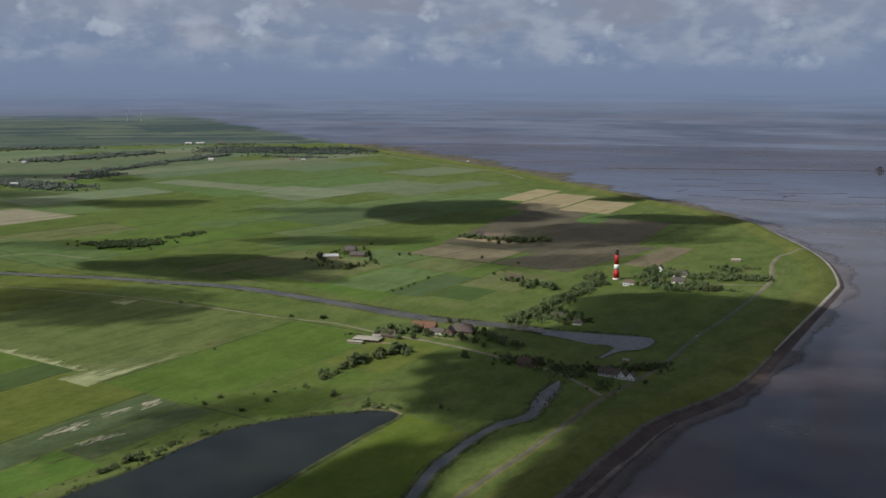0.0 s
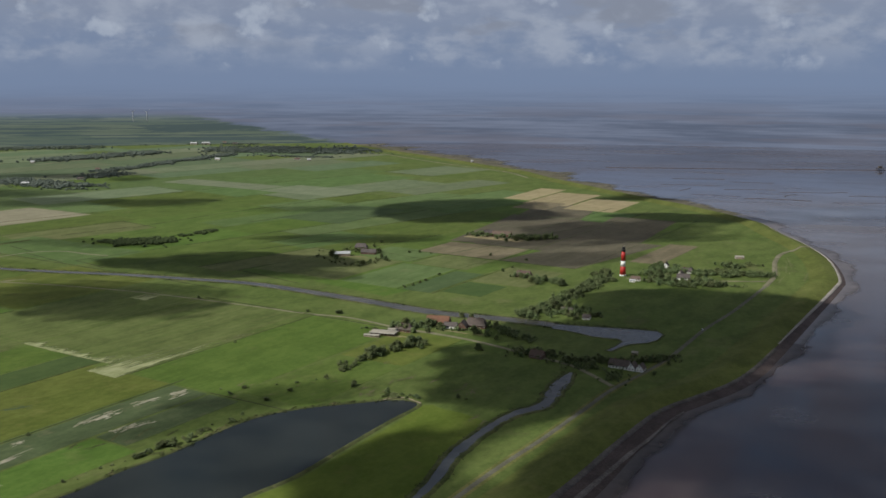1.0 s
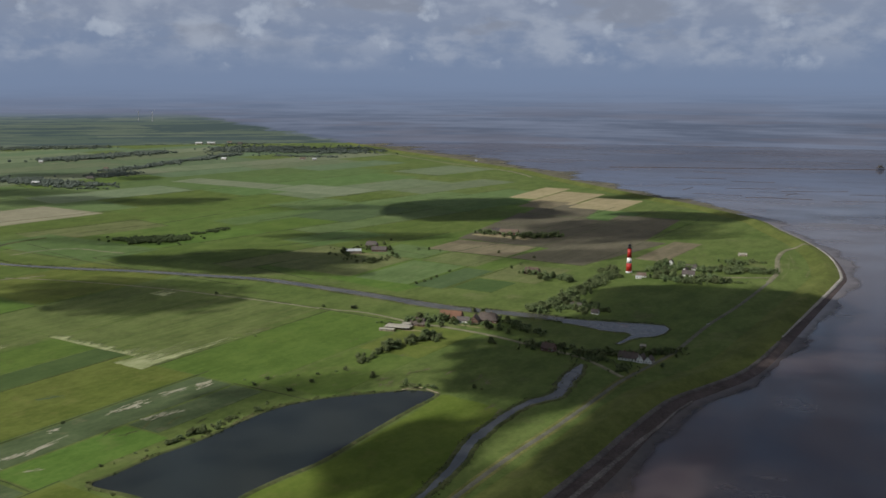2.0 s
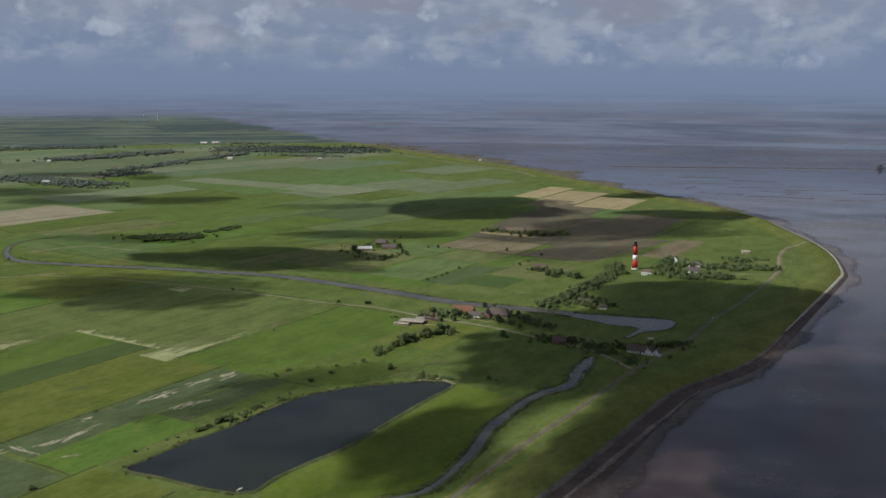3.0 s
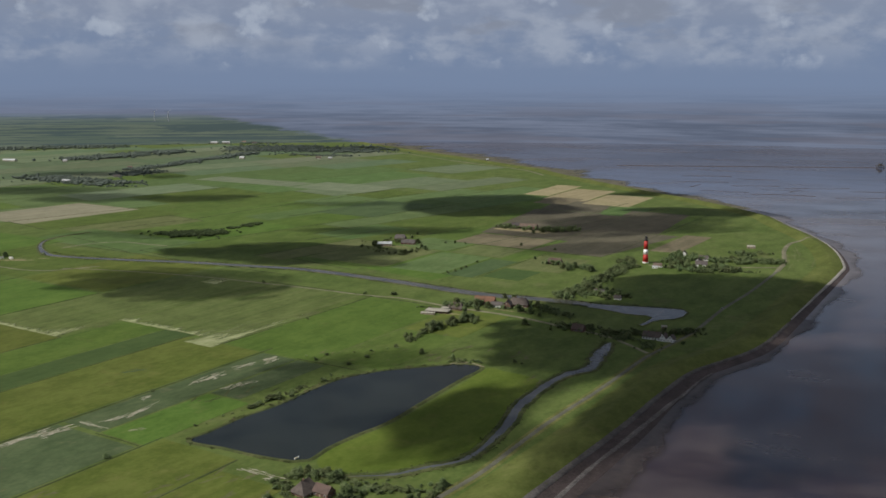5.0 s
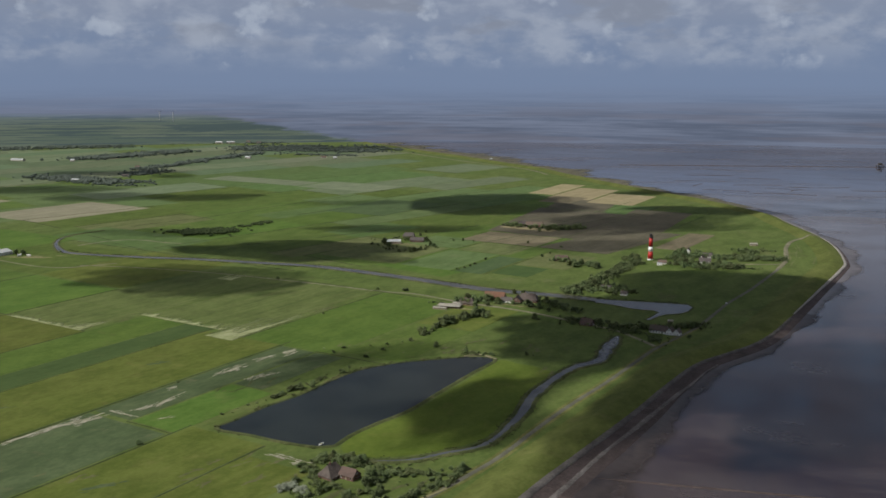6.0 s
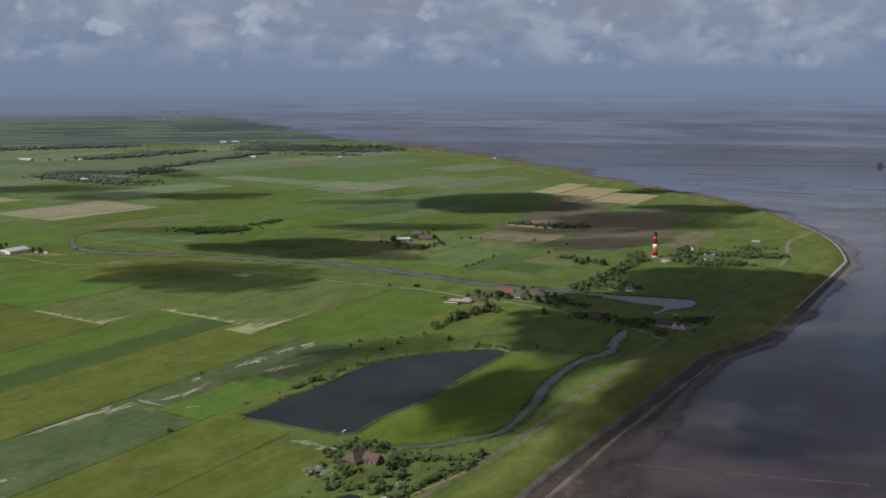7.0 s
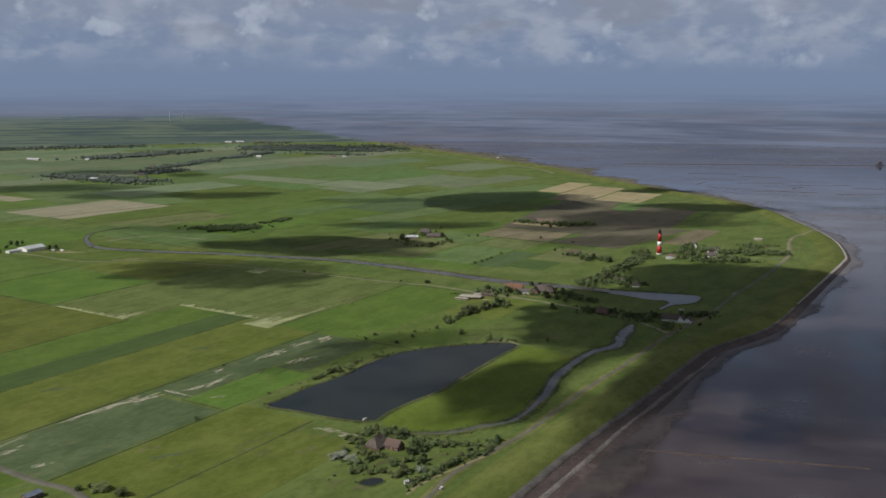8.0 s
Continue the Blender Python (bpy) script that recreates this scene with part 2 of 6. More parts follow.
M["asphalt"] = varied("worn_asphalt", (0.088, 0.090, 0.066), (0.135, 0.132, 0.104), 0.05, 0.8, rough=0.85, mottle=0.12)
M["gravel"] = varied("pale_gravel", (0.13, 0.13, 0.080), (0.21, 0.195, 0.135), 0.06, 0.7, mottle=0.15)
M["stone"] = varied("dark_basalt_revetment", (0.050, 0.038, 0.037), (0.082, 0.064, 0.060), 0.03, 0.5, rough=0.75, bump=0.8, third=(0.110, 0.088, 0.080), mottle=0.25)
M["concrete"] = varied("grey_concrete", (0.066, 0.061, 0.059), (0.126, 0.116, 0.109), 0.05, 0.5, rough=0.8, third=(0.085, 0.09, 0.05), mottle=0.2)
M["berm"] = varied("bleached_rubble", (0.085, 0.077, 0.074), (0.185, 0.170, 0.160), 0.03, 0.5, rough=0.85, third=(0.065, 0.054, 0.052), mottle=0.3)
M["track"] = varied("dry_grass_track", (0.16, 0.15, 0.072), (0.24, 0.22, 0.12), 0.08, 0.7)
M["shore_mud"] = varied("brown_shore_mud", (0.034, 0.026, 0.025), (0.062, 0.048, 0.043), 0.012, 0.12, rough=0.42, spec=0.45, bump=0.2, third=(0.026, 0.021, 0.024), mottle=0.2)
M["wet_sand"] = varied("pale_wet_sand", (0.085, 0.078, 0.082), (0.150, 0.136, 0.138), 0.012, 0.12, rough=0.35, spec=0.6, bump=0.1)
M["marsh"] = varied("olive_salt_marsh", (0.085, 0.094, 0.038), (0.122, 0.120, 0.058), 0.01, 0.15, third=(0.130, 0.122, 0.070), mottle=0.25)
M["pale_stone"] = varied("pale_bleached_stone", (0.20, 0.19, 0.175), (0.31, 0.295, 0.27), 0.05, 0.5, rough=0.8)
# white turbine paint, greyed and blued in place of haze
M["turbine"] = varied("haze_greyed_turbine_paint", (0.34, 0.36, 0.39), (0.40, 0.42, 0.45), 0.1, 1.0, rough=0.5, bump=0)
M["slate"] = varied("blue_grey_slate", (0.13, 0.15, 0.21), (0.19, 0.21, 0.28), 0.3, 2.0, rough=0.6)
M["red"] = varied("red_tower_paint", (0.35, 0.017, 0.014), (0.42, 0.028, 0.022), 0.3, 2.0, rough=0.45, spec=0.4, bump=0.05)
M["white"] = varied("white_paint", (0.72, 0.72, 0.70), (0.82, 0.82, 0.80), 0.3, 2.0, rough=0.55, bump=0.05)
M["black"] = varied("dark_iron_paint", (0.020, 0.019, 0.018), (0.034, 0.032, 0.030), 0.5, 3.0, rough=0.4, spec=0.5, bump=0.05)
M["brick"] = varied("dull_red_brick", (0.128, 0.080, 0.062), (0.178, 0.104, 0.082), 0.3, 2.5, spread=0.2)
M["tile_red"] = varied("weathered_clay_tiles", (0.102, 0.076, 0.064), (0.146, 0.104, 0.086), 0.25, 1.8, spread=0.25, rough=0.8)
M["tile_orange"] = varied("orange_clay_tiles", (0.150, 0.080, 0.054), (0.200, 0.108, 0.072), 0.25, 1.8, rough=0.8)
M["felt"] = varied("cream_roofing_felt", (0.27, 0.255, 0.215), (0.36, 0.34, 0.29), 0.15, 1.0, rough=0.8)
M["tile_dark"] = varied("dark_roof_tiles", (0.075, 0.066, 0.064), (0.12, 0.105, 0.10), 0.25, 1.8, spread=0.25, rough=0.8)
M["thatch"] = varied("weathered_thatch", (0.085, 0.070, 0.062), (0.135, 0.112, 0.100), 0.3, 2.0, bump=0.6)
M["sheetmetal"] = varied("pale_sheet_roof", (0.36, 0.38, 0.39), (0.48, 0.49, 0.50), 0.1, 0.8, rough=0.5)
M["timber"] = varied("weathered_timber", (0.26, 0.21, 0.15), (0.38, 0.32, 0.24), 0.2, 2.0)
M["bark"] = varied("bark", (0.055, 0.042, 0.030), (0.095, 0.075, 0.055), 0.5, 3.0)
M["leaf"] = varied("dark_leaves", (0.074, 0.104, 0.040), (0.122, 0.152, 0.068), 0.15, 0.9, spread=0.45, rough=0.8, bump=0, thin=0.12)
M["leaf_light"] = varied("spring_leaves", (0.100, 0.134, 0.048), (0.154, 0.186, 0.084), 0.15, 0.9, spread=0.4, rough=0.8, bump=0, thin=0.12)
M["leaf_silver"] = varied("silvery_leaves", (0.20, 0.23, 0.165), (0.33, 0.36, 0.28), 0.2, 0.9, spread=0.3, rough=0.8, bump=0, thin=0.2)
# far foliage: haze put into the leaf colour, lifted and blued
M["wood"] = varied("haze_tinted_wood_leaves", (0.086, 0.110, 0.092), (0.112, 0.136, 0.112), 0.02, 0.2, rough=0.85, bump=0, thin=0.06)
M["copse_leaf"] = varied("copse_leaves", (0.044, 0.068, 0.024), (0.066, 0.090, 0.036), 0.03, 0.3, rough=0.85, bump=0, thin=0.08)
M["verge"] = varied("dry_verge_grass", (0.086, 0.104, 0.024), (0.150, 0.146, 0.052), 0.03, 0.4, mottle=0.25)
M["rubber"] = varied("tyre_rubber", (0.02, 0.02, 0.02), (0.03, 0.03, 0.03), 1, 4)
M["car"] = varied("silver_car_paint", (0.55, 0.56, 0.58), (0.62, 0.63, 0.65), 0.5, 3, rough=0.3, metal=0.4, spec=0.5, bump=0)
M["yellow"] = varied("yellow_plastic", (0.60, 0.42, 0.05), (0.7, 0.5, 0.08), 0.5, 3, rough=0.5)


def glass():
    m, tree, b = material("dark_window_glass", 0.08, 0, 0.5)
    b.inputs["Base Color"].default_value = (0.02, 0.024, 0.03, 1)
    return m


M["glass"] = glass()


def pond_water():
    m, tree, b = material("dark_still_water", 0.12, 0, 0.5)
    b.inputs["IOR"].default_value = 1.33
    pos = tree.nodes.new("ShaderNodeNewGeometry").outputs["Position"]
    deep = noise_node(tree, pos, 0.012, 3)
    tree.links.new(mix_node(tree, ramp_node(tree, deep, 0.35, 0.65), (0.015, 0.020, 0.019), (0.026, 0.032, 0.029)), b.inputs["Base Color"])
    bumped(tree, b, noise_node(tree, pos, 0.9, 3, (1, 2.2, 1), 0.5), 0.12, 0.15)
    return m


def canal_water(name, low, high, gloss):
    m, tree, b = material(name, 0.22, 0, gloss)
    pos = tree.nodes.new("ShaderNodeNewGeometry").outputs["Position"]
    deep = noise_node(tree, pos, 0.03, 3)
    tree.links.new(mix_node(tree, ramp_node(tree, deep, 0.35, 0.65), low, high), b.inputs["Base Color"])
    bumped(tree, b, noise_node(tree, pos, 0.8, 3), 0.15, 0.15)
    return m


def tidal_flat():
    """Wet mud: a film of water over dark silt, with drier bars and draining channels."""
    m, tree, b = material("wet_tidal_mud", 0.2, 0, 0.75)
    pos = tree.nodes.new("ShaderNodeNewGeometry").outputs["Position"]
    bars = noise_node(tree, pos, 0.0016, 7, (1, 2.6, 1), -0.25, 0.6)
    pools = noise_node(tree, pos, 0.006, 7, (1, 2.0, 1), -0.5, 0.62)
    ripples = noise_node(tree, pos, 0.05, 5, (1, 2.5, 1), -0.3)
    f = math_node(tree, "ADD", math_node(tree, "MULTIPLY", bars, 0.6), math_node(tree, "MULTIPLY", pools, 0.4))
    b.inputs["Coat Weight"].default_value, b.inputs["Coat Roughness"].default_value, b.inputs["Coat IOR"].default_value = 0.62, 0.05, 1.34
    mud = mix_node(tree, ramp_node(tree, f, 0.40, 0.60), (0.022, 0.014, 0.018), (0.062, 0.047, 0.045))
    mud = mix_node(tree, math_node(tree, "MULTIPLY", ramp_node(tree, ripples, 0.45, 0.7), 0.2), mud, (0.078, 0.063, 0.054))
    # a drier bank off the dike's corner
    split = tree.nodes.new("ShaderNodeSeparateXYZ")
    tree.links.new(pos, split.inputs[0])
    ax = math_node(tree, "DIVIDE", math_node(tree, "SUBTRACT", split.outputs[0], 900), 480)
    ay = math_node(tree, "DIVIDE", math_node(tree, "SUBTRACT", split.outputs[1], 1650), 750)
    away = math_node(tree, "SQRT", math_node(tree, "ADD", math_node(tree, "MULTIPLY", ax, ax), math_node(tree, "MULTIPLY", ay, ay)))
    dry = ramp_node(tree, math_node(tree, "ADD", away, math_node(tree, "MULTIPLY", math_node(tree, "SUBTRACT", f, 0.5), 3.0)), 1.3, 0.5)
    mud = mix_node(tree, math_node(tree, "MULTIPLY", dry, 0.8), mud, (0.100, 0.080, 0.072))
    tree.links.new(math_node(tree, "SUBTRACT", 0.62, math_node(tree, "MULTIPLY", dry, 0.24)), b.inputs["Coat Weight"])
    tree.links.new(mud, b.inputs["Base Color"])
    rough = tree.nodes.new("ShaderNodeMapRange")
    rough.inputs[1].default_value, rough.inputs[2].default_value = 0.42, 0.62
    rough.inputs[3].default_value, rough.inputs[4].default_value = 0.08, 0.34
    tree.links.new(f, rough.inputs[0])
    tree.links.new(rough.outputs[0], b.inputs["Roughness"])
    bumped(tree, b, ripples, 0.05, 0.3)
    return m


def frayed(m):
    """Lets a sheet thin out raggedly towards its outer edge."""
    tree = m.node_tree
    b = tree.nodes["Principled BSDF"]
    pos = tree.nodes.new("ShaderNodeNewGeometry").outputs["Position"]
    edge = tree.nodes.new("ShaderNodeAttribute")
    edge.attribute_name = "edge"
    wisps = noise_node(tree, pos, 0.02, 7, rough=0.65)
    f = math_node(tree, "ADD", edge.outputs["Fac"], math_node(tree, "MULTIPLY", math_node(tree, "SUBTRACT", wisps, 0.5), 1.6))
    tree.links.new(ramp_node(tree, f, -0.05, 0.95), b.inputs["Alpha"])


M["salt_marsh"] = varied("brown_salt_marsh", (0.098, 0.094, 0.062), (0.128, 0.118, 0.082), 0.006, 0.1, rough=0.8, bump=0, third=(0.085, 0.092, 0.050), mottle=0.2)
for key in ("shore_mud", "wet_sand", "salt_marsh"):
    frayed(M[key])
M["pond"], M["mud"] = pond_water(), tidal_flat()
M["canal"] = canal_water("silty_canal_water", (0.062, 0.064, 0.054), (0.096, 0.096, 0.080), 0.24)
M["creek"] = canal_water("shallow_creek_water", (0.070, 0.080, 0.082), (0.108, 0.118, 0.118), 0.45)


def distance_glow():
    """The distance painted on a glowing rim, haze in its colours: far tidal flats in bands, and the far end of the
    green land with its fields and woods.
    """
    m = bpy.data.materials.new("hazy_distance")
    m.use_nodes = True
    tree = m.node_tree
    tree.nodes.remove(tree.nodes["Principled BSDF"])
    pos = tree.nodes.new("ShaderNodeNewGeometry").outputs["Position"]
    split = tree.nodes.new("ShaderNodeSeparateXYZ")
    tree.links.new(pos, split.inputs[0])
    # the place on the plain for which each point of the rim stands
    reach = math_node(tree, "DIVIDE", EYE_Z, math_node(tree, "MAXIMUM", math_node(tree, "SUBTRACT", EYE_Z, split.outputs[2]), 2.0))
    gx = math_node(tree, "ADD", math_node(tree, "MULTIPLY", math_node(tree, "SUBTRACT", split.outputs[0], MID.x), reach), MID.x)
    gy = math_node(tree, "ADD", math_node(tree, "MULTIPLY", math_node(tree, "SUBTRACT", split.outputs[1], MID.y), reach), MID.y)
    plain = tree.nodes.new("ShaderNodeCombineXYZ")
    tree.links.new(gx, plain.inputs[0])
    tree.links.new(gy, plain.inputs[1])
    spot = plain.outputs[0]
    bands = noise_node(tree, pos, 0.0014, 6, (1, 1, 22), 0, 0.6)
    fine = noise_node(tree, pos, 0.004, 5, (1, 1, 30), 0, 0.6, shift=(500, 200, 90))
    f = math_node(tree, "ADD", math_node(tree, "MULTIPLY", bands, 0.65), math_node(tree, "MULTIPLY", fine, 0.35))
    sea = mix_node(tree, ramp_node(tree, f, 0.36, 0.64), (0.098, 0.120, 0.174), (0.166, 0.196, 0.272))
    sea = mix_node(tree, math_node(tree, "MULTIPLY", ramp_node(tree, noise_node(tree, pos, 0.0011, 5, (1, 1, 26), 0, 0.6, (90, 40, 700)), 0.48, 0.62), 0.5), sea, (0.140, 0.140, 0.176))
    cells = node(tree, "ShaderNodeTexVoronoi", Scale=0.0034)
    turned = tree.nodes.new("ShaderNodeMapping")
    turned.inputs["Rotation"].default_value = (0, 0, GRID)
    tree.links.new(spot, turned.inputs["Vector"])
    tree.links.new(turned.outputs[0], cells.inputs["Vector"])
    cells.distance = "CHEBYCHEV"
    tint = tree.nodes.new("ShaderNodeSeparateColor")
    tree.links.new(cells.outputs["Color"], tint.inputs[0])
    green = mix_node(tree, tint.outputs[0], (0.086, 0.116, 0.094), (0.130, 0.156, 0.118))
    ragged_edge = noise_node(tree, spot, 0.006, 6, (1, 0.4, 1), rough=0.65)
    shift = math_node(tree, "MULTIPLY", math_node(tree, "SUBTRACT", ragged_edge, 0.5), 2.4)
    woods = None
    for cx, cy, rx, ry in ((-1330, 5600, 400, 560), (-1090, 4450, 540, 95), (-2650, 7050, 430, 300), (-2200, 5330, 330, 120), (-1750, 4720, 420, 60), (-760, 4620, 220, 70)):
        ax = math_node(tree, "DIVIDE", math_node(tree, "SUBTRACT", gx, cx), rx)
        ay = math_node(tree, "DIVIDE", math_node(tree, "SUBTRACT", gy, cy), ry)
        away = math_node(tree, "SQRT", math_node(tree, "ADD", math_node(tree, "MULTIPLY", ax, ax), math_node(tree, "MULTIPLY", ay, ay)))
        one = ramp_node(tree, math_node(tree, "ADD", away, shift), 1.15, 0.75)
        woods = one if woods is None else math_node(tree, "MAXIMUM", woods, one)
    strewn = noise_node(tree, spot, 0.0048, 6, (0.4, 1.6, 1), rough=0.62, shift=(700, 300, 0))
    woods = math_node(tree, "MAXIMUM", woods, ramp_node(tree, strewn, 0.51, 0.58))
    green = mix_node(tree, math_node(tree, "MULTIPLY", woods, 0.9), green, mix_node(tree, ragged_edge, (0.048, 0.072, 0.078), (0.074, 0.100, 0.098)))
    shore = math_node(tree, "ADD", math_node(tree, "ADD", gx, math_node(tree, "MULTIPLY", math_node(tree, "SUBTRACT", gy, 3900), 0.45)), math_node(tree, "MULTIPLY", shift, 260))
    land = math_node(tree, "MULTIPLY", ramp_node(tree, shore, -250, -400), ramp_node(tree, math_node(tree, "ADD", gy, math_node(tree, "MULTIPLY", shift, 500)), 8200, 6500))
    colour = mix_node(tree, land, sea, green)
    # haze painted in, thicker towards the rim's top
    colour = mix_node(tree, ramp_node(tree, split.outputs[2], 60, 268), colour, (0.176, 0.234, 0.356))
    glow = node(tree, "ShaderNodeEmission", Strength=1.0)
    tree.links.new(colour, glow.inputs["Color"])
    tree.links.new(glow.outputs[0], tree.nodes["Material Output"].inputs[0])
    return m


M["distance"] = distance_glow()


def cloud_stuff(name, density):
    """Cumulus: dense in the middle, thinning out in wisps."""
    m, tree, b = material(name, 1.0, 0, 0)
    b.inputs["Base Color"].default_value = (0.9, 0.9, 0.9, 1)
    coords = tree.nodes.new("ShaderNodeTexCoord").outputs["Object"]
    split = tree.nodes.new("ShaderNodeSeparateXYZ")
    tree.links.new(coords, split.inputs[0])
    flat = tree.nodes.new("ShaderNodeCombineXYZ")
    tree.links.new(split.outputs[0], flat.inputs[0])
    tree.links.new(split.outputs[1], flat.inputs[1])
    length = tree.nodes.new("ShaderNodeVectorMath")
    length.operation = "LENGTH"
    tree.links.new(flat.outputs[0], length.inputs[0])
    info = tree.nodes.new("ShaderNodeObjectInfo").outputs["Random"]
    moved = tree.nodes.new("ShaderNodeVectorMath")
    moved.operation = "ADD"
    tree.links.new(flat.outputs[0], moved.inputs[0])
    tree.links.new(math_node(tree, "MULTIPLY", info, 40), moved.inputs[1])
    wisps = noise_node(tree, moved.outputs[0], 1.7, 7, rough=0.6)
    dense = math_node(tree, "ADD", math_node(tree, "SUBTRACT", 1.0, length.outputs["Value"]), math_node(tree, "MULTIPLY", math_node(tree, "SUBTRACT", wisps, 0.5), 1.7))
    alpha = math_node(tree, "MULTIPLY", ramp_node(tree, dense, 0.06, 0.36), density)
    tree.links.new(alpha, b.inputs["Alpha"])
    return m


M["cloud"], M["thin_cloud"], M["veil"] = cloud_stuff("cumulus", 0.90), cloud_stuff("thin_cumulus", 0.56), cloud_stuff("cloud_veil", 0.32)

# ------------------------------------------------------------------ ground, sea, land
def disc(radius, n=96):
    return [(MID.x + radius * math.cos(2 * math.pi * i / n), MID.y + radius * math.sin(2 * math.pi * i / n)) for i in range(n)]


ground = sheet("ground", disc(FLAT_R + 4), SEA_Z, M["mud"])
tagged(ground, "wet grey-brown tidal flat with shallow films of water", "tidal flat", kind="structure")


def build_backdrop():
    n, verts, faces = 120, [], []
    far = [1.0, 1.08, 1.2, 1.35, 1.55, 1.85, 2.3, 3.0, 4.2, 7.0, 14.0, 40.0, 200.0]
    for d in far:
        r = FLAT_R + (RIM_R - FLAT_R) * (1 - 1 / d)
        z = SEA_Z + (EYE_Z - SEA_Z) * (1 - r / (FLAT_R * d))
        verts += [(MID.x + r * math.cos(2 * math.pi * i / n), MID.y + r * math.sin(2 * math.pi * i / n), z) for i in range(n)]
    for k in range(len(far) - 1):
        for i in range(n):
            j = (i + 1) % n
            faces.append((k * n + i, k * n + j, (k + 1) * n + j, (k + 1) * n + i))
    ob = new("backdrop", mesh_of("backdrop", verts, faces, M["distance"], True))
    tagged(ob, "painted glowing distance of haze-blue far flats and coast", "backdrop", kind="structure")


build_backdrop()

coast_line = smooth(COAST, 10)
ring_a = math.atan2(COAST[-1][1] - MID.y, COAST[-1][0] - MID.x)
ring_b = math.atan2(COAST[0][1] - MID.y, COAST[0][0] - MID.x) + 2 * math.pi
land_outline = [tuple(p) for p in coast_line]
land_outline += [(MID.x + (FLAT_R + 2) * math.cos(ring_a + (ring_b - ring_a) * i / 60), MID.y + (FLAT_R + 2) * math.sin(ring_a + (ring_b - ring_a) * i / 60)) for i in range(0, 61)]
land = sheet("land", land_outline, 0.0, M["land"])
tagged(land, "flat green marshland behind the dike", "land", kind="structure")


def stone_width(s):
    n = len(coast_line)
    p = coast_line[min(n - 1, int(s * (n - 1)))]
    return float(np.interp(p.y, [400, 512, 640, 740, 950, 1250, 1600, 4200], [36, 33, 25, 19, 14, 9, 8, 8]))


dike = loft("dike", coast_line, [(-40, 0.06), (-34, 0.6), (-21, 5.2), (-17, 5.4), (0, 1.4), (0.6, 1.0)], M["dike"])
tagged(dike, "long grass-covered sea dike", "dike", kind="structure")
apron = loft("revetment", coast_line, [(0.0, 1.25), (0.10, 0.95), (0.14, 0.35), (0.52, -0.05), (1.0, SEA_Z - 0.1)], M["stone"], scale=stone_width)
tagged(apron, "dark basalt stone apron at the foot of the dike", "revetment", kind="structure")
def coast_part(y0, y1):
    return [p for p in coast_line if y0 <= p.y <= y1]


tip_edge = loft("coping", coast_part(930, 1800), [(-2.2, 1.3), (-1.9, 1.95), (2.2, 1.35), (2.6, 0.8)], M["pale_stone"], scale=lambda q: float(np.interp(q, [0, 0.3, 0.8, 1], [0.35, 1, 1, 0.5])))
tagged(tip_edge, "pale bleached stone edge at the dike's corner", "path", kind="structure")
edge_path = loft("coping", coast_part(-1500, 925), [(-0.05, 1.30), (0.0, 1.72), (0.24, 1.12), (0.27, 0.5)], M["concrete"], scale=lambda q: float(np.interp(q, [0, 0.68, 0.78, 0.9, 1.0], [34, 32, 22, 15, 12])))
tagged(edge_path, "pale concrete strip along the dike's outer foot", "path", kind="structure")
BERM = [(-250, 22), (-120, 243), (-60, 347), (-18, 417), (4, 453), (35, 505), (64, 549), (104, 612), (124, 643), (146, 675), (166, 707), (186, 733)]
berm = loft("berm", smooth(BERM, 5), [(-0.75, -0.4), (-0.4, 0.36), (0.35, 0.26), (0.75, -0.6)], M["berm"],
            scale=lambda q: float(np.interp(q, [0, 0.5, 0.8, 1.0], [5.0, 4.6, 4.0, 1.2])) * (0.85 + 0.22 * noise.noise((q * 50, 0.5, 2.0)) + 0.2 * noise.noise((q * 260, 0.5, 7.0))))
tagged(berm, "pale stone berm along the revetment", "berm", kind="structure")


shore_width = [float(np.interp(p.y, [-200, 340, 480, 700, 1000, 1300, 2400, 3000, 4000], [170, 130, 44, 16, 22, 34, 90, 190, 260])) for p in coast_line]


def foreshore(y0, y1, key, label, shift):
    """Drier mud or marsh beyond the stones, with a ragged outer edge."""
    verts, faces, rows_made = [], [], 0
    n = len(coast_line)
    for i, p in enumerate(coast_line):
        if not y0 <= p.y <= y1:
            continue
        d = (coast_line[min(i + 1, n - 1)] - coast_line[max(i - 1, 0)]).normalized()
        q = Vector((d.y, -d.x))
        w = stone_width(i / (n - 1))
        reach = shore_width[i] * (0.75 + 0.9 * noise.noise((p.x * 0.009, p.y * 0.009, shift)) + 0.35 * noise.noise((p.x * 0.04, p.y * 0.04, shift)))
        for off, z in ((w * 0.72, -0.9), (w * 0.95, -1.15), (w + reach * 0.5, -1.32), (w + max(3, reach), -1.62)):
            at = p + q * off
            verts.append((at.x, at.y, z))
        if rows_made:
            k = len(verts) - 8
            faces += [(k + j, k + 4 + j, k + 5 + j, k + 1 + j) for j in range(3)]
        rows_made += 1
    ob = new("foreshore", mesh_of("foreshore", verts, faces, M[key], True))
    edge = ob.data.attributes.new("edge", "FLOAT", "POINT")
    for i in range(len(verts)):
        edge.data[i].value = (1.0, 1.0, 0.6, -0.5)[i % 4]
    tagged(ob, label, "foreshore", kind="structure")


foreshore(-1500, 960, "shore_mud", "strip of brown drier mud below the revetment", 3.0)
foreshore(940, 1920, "wet_sand", "pale wet sand round the dike's corner", 5.0)
foreshore(1900, 4100, "salt_marsh", "olive-brown salt marsh strip before the dike", 8.0)


